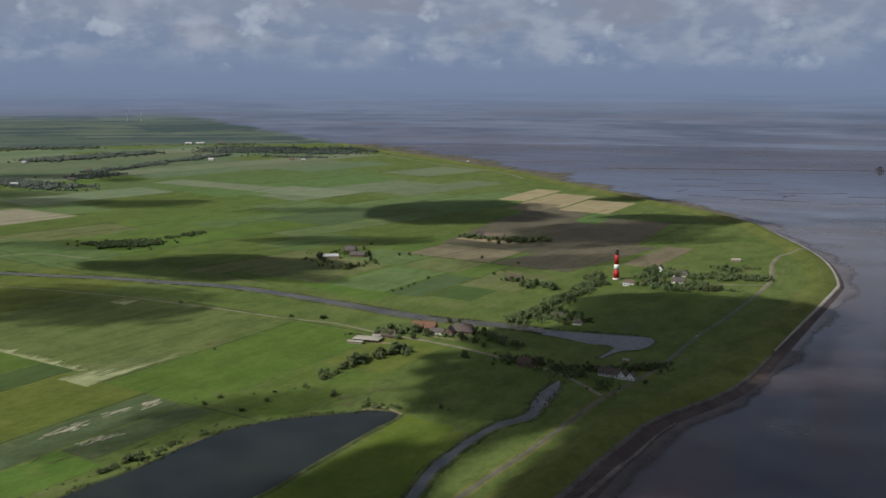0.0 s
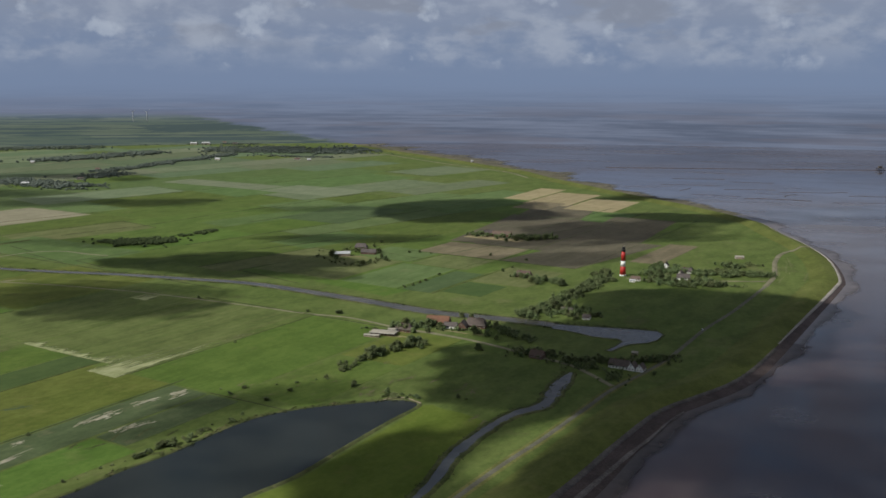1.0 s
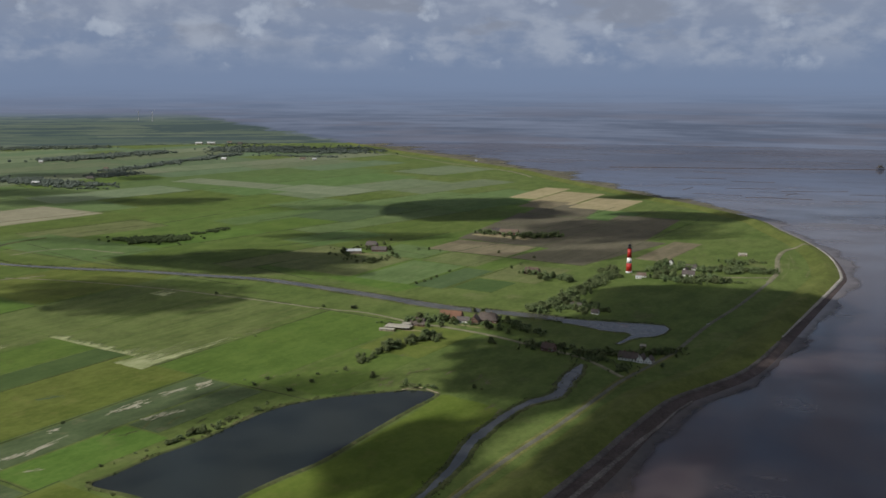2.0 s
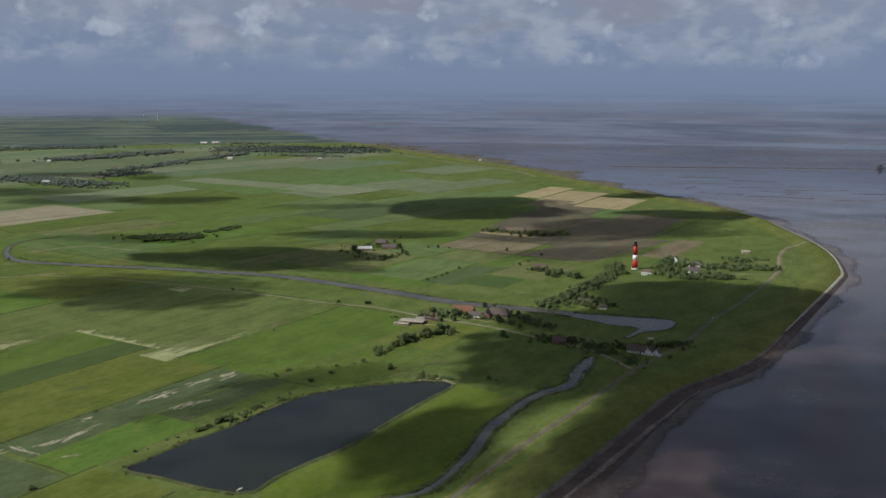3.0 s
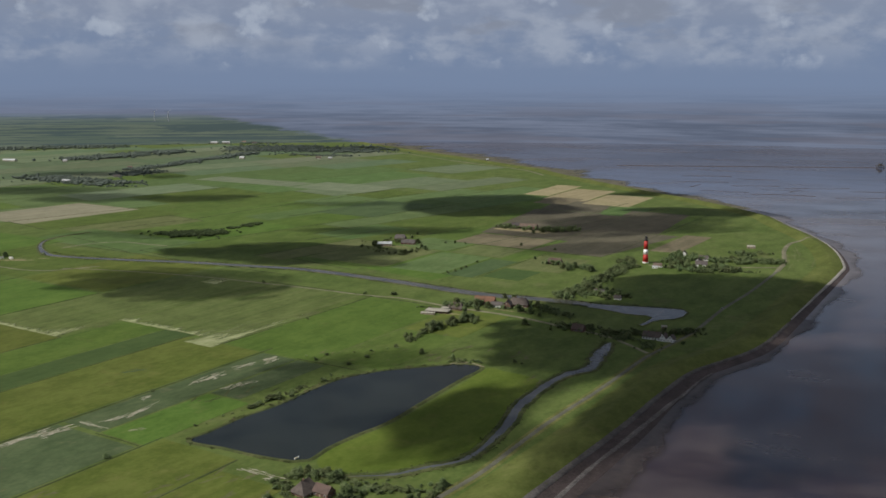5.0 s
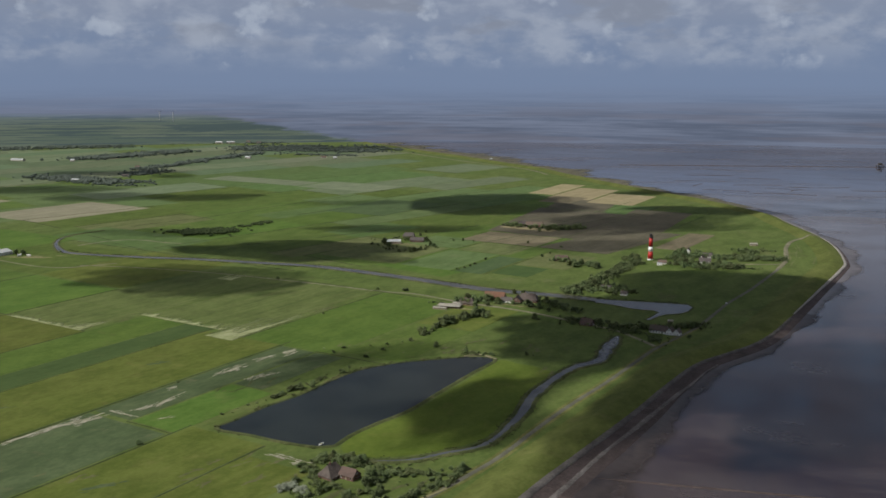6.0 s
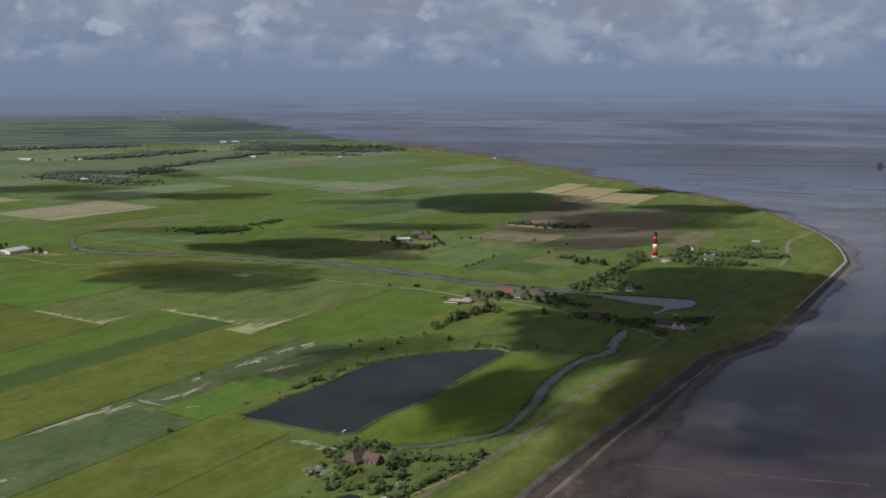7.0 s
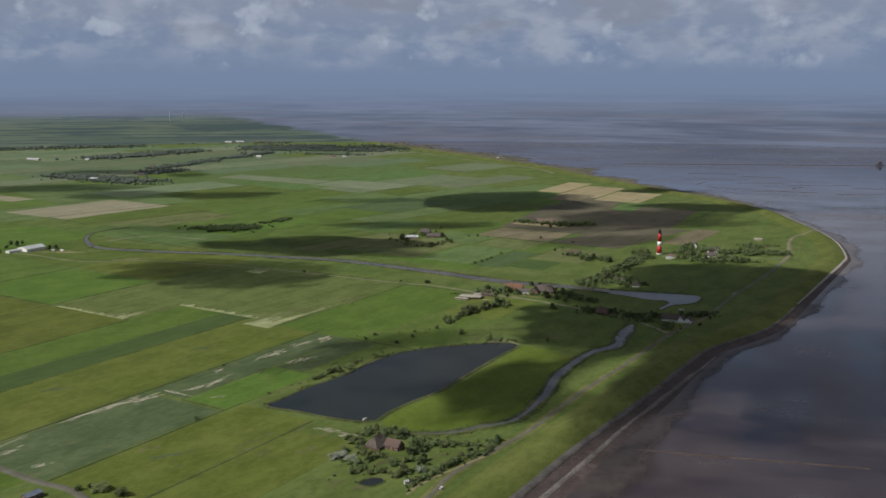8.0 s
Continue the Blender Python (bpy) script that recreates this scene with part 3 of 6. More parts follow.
def dike_height(p):
    d = min((p - q).length for q in coast_line)
    return float(np.interp(d, [0, 17, 21, 34, 40], [1.4, 5.4, 5.2, 0.6, 0.0]))


def road(name, pts, width, material_key, label, z=0.3, over=False):
    h = width / 2
    ob = loft(name, smooth(pts, 8), [(-h - 0.5, z - 0.3), (-h, z), (h, z), (h + 0.5, z - 0.3)], M[material_key], rise=dike_height if over else None)
    return tagged(ob, label, "road", kind="structure")


road("dike_road", [(-560, -330), (-300, 100), (-165, 300), (-127, 367), (-110, 407), (-74, 456), (-44, 498), (-8, 561), (26, 617), (62, 671), (106, 742), (138, 793),
                   (203, 879), (272, 996), (332, 1086), (415, 1223)], 3.8, "asphalt", "narrow grey asphalt road at the dike's inner foot")
road("dike_ramp", [(415, 1223), (452, 1296), (491, 1406), (531, 1480), (585, 1519)], 6, "gravel", "pale ramp road climbing to the dike's edge", 0.5, True)
for side in (-1, 1):
    verge = loft("verge", smooth([(-165, 300), (-127, 367), (-110, 407), (-74, 456), (-44, 498), (-8, 561), (26, 617), (62, 671), (106, 742), (138, 793), (203, 879)], 6),
                 [(side * 3.6 - 1.5, 0.13), (side * 3.6 - 0.9, 0.24), (side * 3.6 + 0.9, 0.24), (side * 3.6 + 1.5, 0.13)], M["verge"])
    tagged(verge, "dry yellowish grass verge beside the road", "verge", kind="structure")
road("field_road", [grid_xy(120, -900), grid_xy(121, -640), grid_xy(120, -560), grid_xy(119, -500), grid_xy(60, -380)], 6, "asphalt", "straight grey farm road between fields")
road("village_road", [(-60, 1000), (-26, 983), (23, 948), (67, 905), (110, 862), (138, 800)], 4.5, "gravel", "pale village road past the farmhouses")
road("sand_track", [(-141, 372), (-136, 385), (-120, 404), (-100, 425), (-85, 440)], 2.2, "track", "dry pale track beside the hedge", 0.34)
road("canal_track", [(-640, 1250), (-560, 1235), (-420, 1190), (-280, 1125), (-176, 1072), (-120, 1050), (-60, 1000)], 3, "gravel", "grassy gravel track along the canal")
road("barn_track", [(-852, 1322), (-783, 1291), (-734, 1260), (-698, 1240), (-656, 1232), (-620, 1250), (-590, 1266)], 4, "gravel", "pale grassy track to the big barn")
road("bend_track", [(-710, 1425), (-674, 1472), (-626, 1485), (-578, 1462), (-539, 1446)], 4, "gravel", "narrow track to a far copse")
road("tower_lane", [(240, 1280), (262, 1270), (300, 1262), (345, 1262), (430, 1260), (452, 1296)], 3.5, "gravel", "pale lane to the lighthouse")
road("far_dike_path", [(224, 2660), (176, 2834), (45, 3040), (-108, 3300), (-240, 3560)], 7, "gravel", "pale path along the far dike", 0.6, True)
road("far_road", [(-1290, 2270), (-1220, 2360), (-1148, 2428)], 7, "gravel", "pale far country road")
road("far_lane", [(-1327, 3056), (-1230, 3300), (-1145, 3578)], 9, "gravel", "pale far country road")


# ------------------------------------------------------------------ fields
FIELD_COUNT = [0]


def field(u0, u1, v0, v1, key, label, gap=1.6, skew=0.0, at=grid_xy, base=0.10):
    """A field as a low slab between its ditches."""
    FIELD_COUNT[0] += 1
    z = base + (0.004 if base > 0.05 else 0.001) * (FIELD_COUNT[0] % 45)
    corners = [at(u0 + gap, v0 + gap), at(u1 - gap, v0 + gap + skew), at(u1 - gap, v1 - gap + skew), at(u0 + gap, v1 - gap)]
    cx, cy = sum(c[0] for c in corners) / 4, sum(c[1] for c in corners) / 4
    bm = bmesh.new()
    top = [bm.verts.new((x - cx, y - cy, z)) for x, y in corners]
    low = [bm.verts.new((x - cx + (x - cx) * 0.004, y - cy + (y - cy) * 0.004, 0.005)) for x, y in corners]
    bm.faces.new(top)
    for i in range(4):
        bm.faces.new((top[i], low[i], low[(i + 1) % 4], top[(i + 1) % 4]))
    bmesh.ops.recalc_face_normals(bm, faces=bm.faces)
    if bm.faces[0].normal.z < 0:
        bmesh.ops.reverse_faces(bm, faces=bm.faces)
    ob = part("field", bm, M[key], None)
    ob.location = (cx, cy, 0)
    return tagged(ob, label, "field", "polder fields", "structure")


LABELS = {"bright": "bright green pasture between ditches", "mid": "green grazed pasture between ditches", "olive": "olive green rough pasture",
          "deep": "dark green dense crop field", "blue": "blue-green young grain field", "grey": "grey-green sparse crop field",
          "tan": "dry tan stubble field", "pale_stubble": "pale greyish stubble field", "soil": "brown ploughed soil field", "pale_olive": "olive green pasture paled for haze", "dry_soil": "dry pale brown soil field", "far_olive": "olive green far pasture with haze in its colour", "far_green": "green far crop field with haze in its colour", "far_pale": "pale far meadow with haze in its colour", "pale": "pale green meadow", "cool": "cool green crop field", "thin_hay": "meadow with thin streaks of cut hay"}
NEAR_FIELDS = [
    (123, 298, -645, -549, "grey"), (302, 543, -645, -598, "grey"), (302, 420, -598, -545, "bright"), (420, 543, -598, -560, "grey"),
    (123, 545, -758, -648, "olive"), (123, 560, -803, -758, "deep"), (123, 560, -872, -803, "bright"),
    (123, 470, -1020, -872, "olive"), (123, 470, -1200, -1020, "olive"), (472, 640, -1200, -1020, "bright"), (123, 640, -1420, -1200, "mid"),
    (123, 322, -547, -466, "olive"), (60, 300, -466, -400, "olive"), (-120, 117, -760, -560, "bright"), (-120, 117, -1000, -762, "mid"),
    (545, 812, -704, -580, "bright"), (565, 812, -872, -716, "thin_hay"), (472, 560, -1018, -880, "thin_hay"), (560, 812, -1018, -874, "thin_hay"), (645, 860, -1200, -1020, "olive"),
    (645, 840, -1420, -1202, "mid"), (560, 700, -578, -500, "mid"), (700, 815, -578, -500, "olive"),
]
for u0, u1, v0, v1, key in NEAR_FIELDS:
    field(u0, u1, v0, v1, key, LABELS[key])

blob_rng = random.Random(3)


def ragged(bm, x, y, length, width, angle, z):
    n, vs = 34, []
    seed = blob_rng.uniform(0, 90)
    c, s = math.cos(angle), math.sin(angle)
    for i in range(n):
        a = 2 * math.pi * i / n
        r = 0.85 + 0.8 * noise.noise((math.cos(a) * 1.5 + seed, math.sin(a) * 1.5, 0.5)) + 0.5 * noise.noise((math.cos(a) * 4 + seed, math.sin(a) * 4, 9.5))
        px, py = max(0.15, r) * length / 2 * math.cos(a), max(0.15, r) * width / 2 * math.sin(a)
        vs.append(bm.verts.new((x + px * c - py * s, y + px * s + py * c, z)))
    mid = bm.verts.new((x, y, z))
    for i in range(n):
        bm.faces.new((mid, vs[i], vs[(i + 1) % n]))


def hay_stuff():
    """Raked hay: pale lines along the mowing, thinning out from the headland."""
    m, tree, b = material("raked_hay", 0.95, 0, 0.1)
    pos = tree.nodes.new("ShaderNodeNewGeometry").outputs["Position"]
    heap = tree.nodes.new("ShaderNodeAttribute")
    heap.attribute_name = "heap"
    lines = noise_node(tree, pos, 0.30, 5, (1.0, 0.05, 1.0), -GRID, 0.66)
    clumps = noise_node(tree, pos, 0.10, 6, (1.0, 0.4, 1.0), -GRID, 0.62, (9, 31, 0))
    f = math_node(tree, "ADD", math_node(tree, "MULTIPLY", lines, 0.76), math_node(tree, "MULTIPLY", clumps, 0.24))
    tree.links.new(mix_node(tree, ramp_node(tree, clumps, 0.35, 0.65), (0.200, 0.228, 0.104), (0.320, 0.345, 0.190)), b.inputs["Base Color"])
    cover = math_node(tree, "ADD", math_node(tree, "SUBTRACT", f, 0.5), math_node(tree, "MULTIPLY", math_node(tree, "SUBTRACT", heap.outputs["Fac"], 0.5), 0.5))
    tree.links.new(math_node(tree, "MULTIPLY", ramp_node(tree, cover, -0.05, 0.17), 0.9), b.inputs["Alpha"])
    return m


M["raked"] = hay_stuff()
HAY_TOP = [0.30]


def swath(u0, u1, v0, v1, fade_v=0.0):
    """A spread of raked hay, heaped along u0; fade_v: how far it thins out across the mowing at its low side (-1) or high side (1)."""
    HAY_TOP[0] += 0.012
    nu, nv, verts, faces, heap = 12, 8, [], [], []
    for i in range(nu + 1):
        for k in range(nv + 1):
            a, c = i / nu, k / nv
            x, y = grid_xy(u0 + (u1 - u0) * a + 1.5 * noise.noise((c * 6, u0, 0.5)), v0 + (v1 - v0) * c)
            verts.append((x, y, HAY_TOP[0]))
            side = c if fade_v < 0 else 1 - c
            rim = min(1.0, 5 * a + 0.92, 8 * c + 0.6, 8 * (1 - c) + 0.6)
            heap.append(rim * (1.06 - a ** 0.8 * 1.1) * (1.0 if fade_v == 0 else 0.25 + 0.75 * side))
            if i and k:
                q = i * (nv + 1) + k
                faces.append((q, q - 1, q - nv - 2, q - nv - 1))
    ob = new("hay_swath", mesh_of("hay_swath", verts, faces, M["raked"], True))
    level = ob.data.attributes.new("heap", "FLOAT", "POINT")
    for i, h in enumerate(heap):
        level.data[i].value = h
    if ob.data.polygons[0].normal.z < 0:
        ob.data.flip_normals()
    tagged(ob, "thin pale lines of raked hay on a meadow", "hay", "hay swaths", "stuff")


for spread_out in [(469, 490, -1011, -881), (470, 560, -930, -880, -1), (555, 582, -885, -741), (556, 625, -790, -742, -1), (529, 575, -746, -704), (530, 690, -746, -704), (530, 830, -718, -708), (760, 830, -960, -930)]:
    swath(*spread_out)

# north of the canal
NORTH_FIELDS = [
    (1345, 1690, -800, -575, "soil", -20),
    (985, 1130, -702, -652, "blue", 0), (1000, 1075, -648, -585, "deep", 0), (1078, 1200, -648, -560, "pale_olive", 0), (985, 1140, -800, -706, "pale", 0),
    (1140, 1230, -790, -690, "pale_olive", 0), (1150, 1250, -900, -795, "pale", 0), (985, 1150, -960, -805, "pale_olive", 0),
    (1235, 1345, -840, -690, "dry_soil", 0), (1235, 1500, -688, -560, "soil", 40), (1350, 1700, -850, -690, "soil", -60), (1500, 1780, -690, -560, "soil", -30),
    (1700, 1900, -900, -760, "soil", -40), (1330, 1520, -518, -466, "dry_soil", 0), (1396, 1424, -850, -738, "tan", 0),
    (1925, 2165, -1058, -985, "tan", -18), (1870, 2105, -980, -868, "tan", -16), (1830, 2030, -862, -745, "tan", -14), (1790, 1915, -965, -880, "dry_soil", -6),
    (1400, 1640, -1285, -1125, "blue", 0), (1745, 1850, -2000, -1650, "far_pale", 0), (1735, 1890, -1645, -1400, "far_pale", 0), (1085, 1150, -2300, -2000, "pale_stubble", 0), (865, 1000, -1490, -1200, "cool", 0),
    (965, 1235, -1855, -1650, "pale_stubble", 20),
]
for u0, u1, v0, v1, key, skew in NORTH_FIELDS:
    field(u0, u1, v0, v1, key, LABELS[key], 2.0, skew)


# long strips of the far polder, where the ditches turn a little eastwards
FAR_GRID = radians(42)
CANAL = [(-723, 1594), (-764, 1524), (-758, 1456), (-716, 1374), (-672, 1345), (-570, 1318), (-471, 1299), (-374, 1271), (-280, 1242), (-188, 1188), (-102, 1130), (-23, 1076), (53, 1046), (112, 1017)]
NORTH_EDGE = [(-2000, 1500), (-770, 1560), (-764, 1540), (-700, 1380), *CANAL[4:12], (60, 1110), (120, 1250), (200, 1390), (420, 1390), (520, 1480), (900, 1480)]


def far_xy(u, v):
    return u * math.sin(FAR_GRID) + v * math.cos(FAR_GRID), u * math.cos(FAR_GRID) - v * math.sin(FAR_GRID)


def far_land(x, y):
    return inside(x + 50, y, land_outline) and (Vector((x, y)) - MID).length < FLAT_R - 8 and y > np.interp(x, *zip(*NORTH_EDGE)) + 40


rng = random.Random(5)
FAR_DITCHES = []
v = -4300.0
while v < 300:
    width = rng.uniform(60, 150) * (1.0 if v > -1800 else 1.3)
    u = 300.0 + rng.uniform(0, 200)
    while u < 4600:
        x, y = far_xy(u, v)
        depth = rng.uniform(140, 420) if y < 2200 else rng.uniform(260, 700)
        corners = [far_xy(a, b) for a in (u, u + depth) for b in (v, v + width)]
        if all(far_land(*c) for c in corners):
            # beyond 1900 m the strips shift to the haze-tinted greens
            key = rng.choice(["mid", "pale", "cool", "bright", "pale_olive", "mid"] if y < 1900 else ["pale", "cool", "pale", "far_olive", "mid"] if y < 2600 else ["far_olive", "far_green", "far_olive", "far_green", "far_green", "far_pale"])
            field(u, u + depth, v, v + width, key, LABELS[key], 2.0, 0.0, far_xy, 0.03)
            if rng.random() < 0.45:
                FAR_DITCHES.append((far_xy(u, v), far_xy(u + depth, v)))
            if rng.random() < 0.3:
                FAR_DITCHES.append((far_xy(u, v), far_xy(u, v + width)))
            u += depth
        else:
            u += 60
    v += width
rng = random.Random(8)
for u, v in [(u, v) for u in (-120, 130, 400, 650) for v in (-1640, -1880, -2150, -2450, -2800)]:
    key = rng.choice(["mid", "bright", "olive"])
    field(u, u + (240 if u < 400 else 230), v, v + 230, key, LABELS[key], 2.5)


# ditches along the long field edges
def ditch(pts, width=3.0):
    ob = loft("ditch", smooth(pts, 25), [(-width / 2, 0.05), (-width / 4, 0.30), (width / 4, 0.30), (width / 2, 0.05)], M["ditch"])
    tagged(ob, "reed-grown drainage ditch between fields", "ditch", "field ditches", "structure")


for u0, u1, v, w in [(120, 322, -548, 2.5), (120, 560, -647, 4), (120, 560, -758, 2.5), (120, 470, -873, 2), (120, 640, -1020, 2.5), (120, 640, -1201, 3),
                     (545, 815, -704, 2.5), (120, 320, -466, 3), (985, 1235, -650, 2), (985, 1235, -704, 2.5), (1235, 1900, -688, 4), (1345, 1900, -775, 5), (1240, 1800, -560, 3)]:
    ditch([grid_xy(u0, v), grid_xy((u0 + u1) / 2, v + 1), grid_xy(u1, v)], w * 0.7)
for v0, v1, u, w in [(-600, -549, 300, 1.2), (-1200, -872, 471, 2.5), (-880, -580, 814, 3), (-860, -560, 1234, 3), (-1500, -900, 862, 3), (-600, -430, 545, 2)]:
    ditch([grid_xy(u, v0), grid_xy(u + 1, (v0 + v1) / 2), grid_xy(u, v1)], w)


# older main drains across the far polder
for drain in ([(-689, 1642), (-650, 1690), (-604, 1736)], [(-592, 1736), (-470, 1930), (-345, 2090), (-180, 2340)], [(-392, 1807), (-330, 1880), (-282, 1930)], [(-424, 1437), (-300, 1521), (-171, 1628)]):
    ditch(drain, 4.5)
for (a, b), (c, d) in FAR_DITCHES:
    ditch([(a, b), ((a + c) / 2 + 1.5, (b + d) / 2), (c, d)], 2.2 + b / 1600)


# ------------------------------------------------------------------ water
def banked(name, outline, label, key, rim=4.0, z=0.35, rounded=True, mouth=None):
    line = smooth(outline, 6 if rim > 2 else 1.5, True) if rounded else [Vector(a).lerp(Vector(b), k / 4) for a, b in zip(outline, outline[1:] + outline[:1]) for k in range(4)]
    ob = sheet(name, line, z, M[key])
    tagged(ob, label, name, kind="structure")
    area = sum(line[i].x * line[(i + 1) % len(line)].y - line[(i + 1) % len(line)].x * line[i].y for i in range(len(line)))
    s = 1 if area > 0 else -1
    prof = [(-0.6, 0.25), (0.4, 0.7), (rim * 0.5, 0.9), (rim, 0.05)]
    if s < 0:
        prof = [(-o, h) for o, h in reversed(prof)]
    bank = loft("bank", line, prof, M["bank"], True)
    if mouth:
        bm = bmesh.new()
        bm.from_mesh(bank.data)
        near = [f for f in bm.faces if (f.calc_center_median().xy - Vector(mouth[:2])).length < mouth[2]]
        bmesh.ops.delete(bm, geom=near, context="FACES")
        bm.to_mesh(bank.data)
        bm.free()
    tagged(bank, "reedy grass bank round the water", "bank", "water banks", "structure")


banked("pond", [(-270, 556), (-260, 574), (-239, 609), (-216, 638), (-192, 681), (-165, 717), (-130, 739), (-88, 752), (-57, 761), (-36, 749), (-60, 707), (-90, 652),
                (-118, 600), (-143, 569), (-162, 542), (-173, 519), (-184, 517), (-214, 528), (-240, 542)], "dark still borrow pond behind the dike", "pond")
banked("basin", [(112, 1023), (140, 1014), (170, 1006), (200, 999), (221, 990), (223, 976), (213, 956), (200, 944), (180, 938), (170, 930), (156, 912), (152, 915), (166, 934), (175, 950), (171, 960), (160, 962), (146, 969), (134, 982), (120, 994), (106, 1003)], "grey drainage basin before the dike", "creek", 2.5, 0.375, False, (109, 1013, 15))
banked("garden_pond", [(-176, 392), (-170, 399), (-162, 401), (-158, 396), (-163, 388), (-171, 387)], "small dark garden pond", "pond", 1.0)


def stream(name, pts, widths, label, step=10, wild=1.0):
    line = smooth(pts, step)
    w = lambda s: float(np.interp(s * (len(widths) - 1), range(len(widths)), widths)) * (1 + wild * (0.35 * noise.noise((s * 45, 0.3, widths[0])) + 0.3 * noise.noise((s * 120, 0.3, widths[0] + 3.0))))
    ob = loft(name, line, [(-0.5, 0.38), (0.5, 0.38)], M[name], scale=w)
    tagged(ob, label, name, kind="structure")
    for side in (-1, 1):
        prof = [(-1.2, 0.2), (-0.2, 0.8), (1.4, 0.9), (3.2, 0.05)]
        n, verts, faces = len(line), [], []
        for i, p in enumerate(line):
            d = (line[min(i + 1, n - 1)] - line[max(i - 1, 0)]).normalized()
            q = Vector((d.y, -d.x)) * side
            for off, z in prof:
                at = p + q * (off + w(i / (n - 1)) / 2 + 0.5 * noise.noise((p.x * 0.06, p.y * 0.06, side * 5.0)))
                verts.append((at.x, at.y, z))
        for i in range(n - 1):
            for k in range(3):
                f = (i * 4 + k, i * 4 + k + 1, i * 4 + k + 5, i * 4 + k + 4)
                faces.append(f if side < 0 else tuple(reversed(f)))
        bank = new("bank", mesh_of("bank", verts, faces, M["bank"], True))
        tagged(bank, "reedy grass bank beside the water", "bank", "water banks", "structure")


stream("canal", CANAL,
       [2, 4, 8, 13, 15, 16, 17, 18, 19, 21, 23, 24, 24, 22], "long straight grey drainage canal", 10, 0.3)
stream("creek", [(106, 840), (85, 788), (70, 747), (48, 730), (29, 706), (8, 669), (-9, 632), (-19, 597), (-30, 569), (-47, 533), (-62, 515), (-85, 504), (-109, 491), (-140, 488), (-160, 487)],
       [4, 14, 16, 11, 10, 9, 10, 11, 10, 8, 6, 6, 6, 4, 2], "winding narrow creek through the meadow", 6)

WATER_MEADOW = [(-30, 748), (-54, 702), (-84, 648), (-112, 598), (-138, 566), (-158, 540), (-166, 512), (-148, 496), (-110, 500), (-86, 512), (-68, 522), (-53, 538), (-38, 570), (-27, 600), (-17, 634), (0, 668), (18, 702), (6, 724), (-14, 738)]
lush_meadow = sheet("water_meadow", smooth(WATER_MEADOW, 5, True), 0.125, M["lush"])
tagged(lush_meadow, "lush yellow-green meadow between pond and creek", "meadow", kind="structure")

# ------------------------------------------------------------------ bare patches
PATCH_LABELS = {"sand": "pale bare sandy patch in the crop", "grey": "drying muddy hollow in the pasture", "track": "worn bare yard ground", "bank": "dark tussocky grass patch", "marsh": "dry olive grass patch", "pale_olive": "pale mown stripe in the dike meadow"}


def bare_patch(x, y, length, width, angle, key="sand", z=0.30):
    """A ragged patch with thinner streaks beside it."""
    bm = bmesh.new()
    ragged(bm, x, y, length * (0.62 if key == "sand" else 1.0), width * 0.6, angle, z)
    for k in range(9 if key == "sand" else 4):
        off = blob_rng.uniform(-0.7, 0.7) * width
        go = blob_rng.uniform(-0.55, 0.55) * length
        ragged(bm, x + go * math.cos(angle) - off * math.sin(angle), y + go * math.sin(angle) + off * math.cos(angle), length * blob_rng.uniform(0.2, 0.5), width * blob_rng.uniform(0.12, 0.3), angle, z + 0.012 * (k + 1))
    ob = part("bare_patch", bm, M[key], None)
    tagged(ob, PATCH_LABELS[key], "rough ground", "bare and rough patches", "structure")


ALONG = math.pi / 2 - GRID
MEADOW_STRIPES = [(470, 1330, 90, 9, 1.25), (486, 1345, 80, 7, 1.25), (505, 1380, 100, 8, 1.3), (452, 1270, 50, 6, 1.1), (495, 1290, 60, 7, 1.15)]
for x, y, l, w, a in MEADOW_STRIPES:
    bare_patch(x, y, l, w, a, "pale_olive", 0.14)
for x, y, l, w in [(-420, 537, 46, 6), (-404, 558, 50, 7), (-385, 572, 34, 9), (-449, 452, 24, 7), (-458, 470, 30, 3), (-415, 424, 14, 5), (-332, 622, 46, 7), (-345, 606, 20, 5),
                   (-292, 718, 36, 9), (-303, 705, 20, 4), (-246, 780, 36, 10), (-268, 758, 26, 7), (-262, 695, 22, 6), (-255, 700, 18, 5), (-270, 688, 14, 5), (-336, 660, 16, 5)]:
    bare_patch(x, y, l, w, ALONG + blob_rng.uniform(-0.15, 0.15))
for x, y, l, w, a in [(-208, 495, 36, 6, -0.5), (-192, 484, 16, 7, -0.3), (-356, 589, 30, 4, -0.6), (-322, 580, 14, 3, 0.5)]:
    bare_patch(x, y, l, w, a)
for x, y, l, w in [(-474, 601, 26, 9), (-324, 444, 30, 10), (-371, 739, 24, 9), (-520, 640, 18, 8)]:
    bare_patch(x, y, l, w, ALONG - 0.5, "grey")


for x, y, l, w, a in [(-742, 1318, 60, 22, -0.1), (-778, 1322, 30, 12, 0.2), (-700, 1330, 24, 8, 0.1), (-148, 1440, 40, 16, 0), (-62, 968, 40, 10, -0.3), (4, 985, 50, 7, -0.5)]:
    bare_patch(x, y, l, w, a, "track")


rough_rng = random.Random(44)
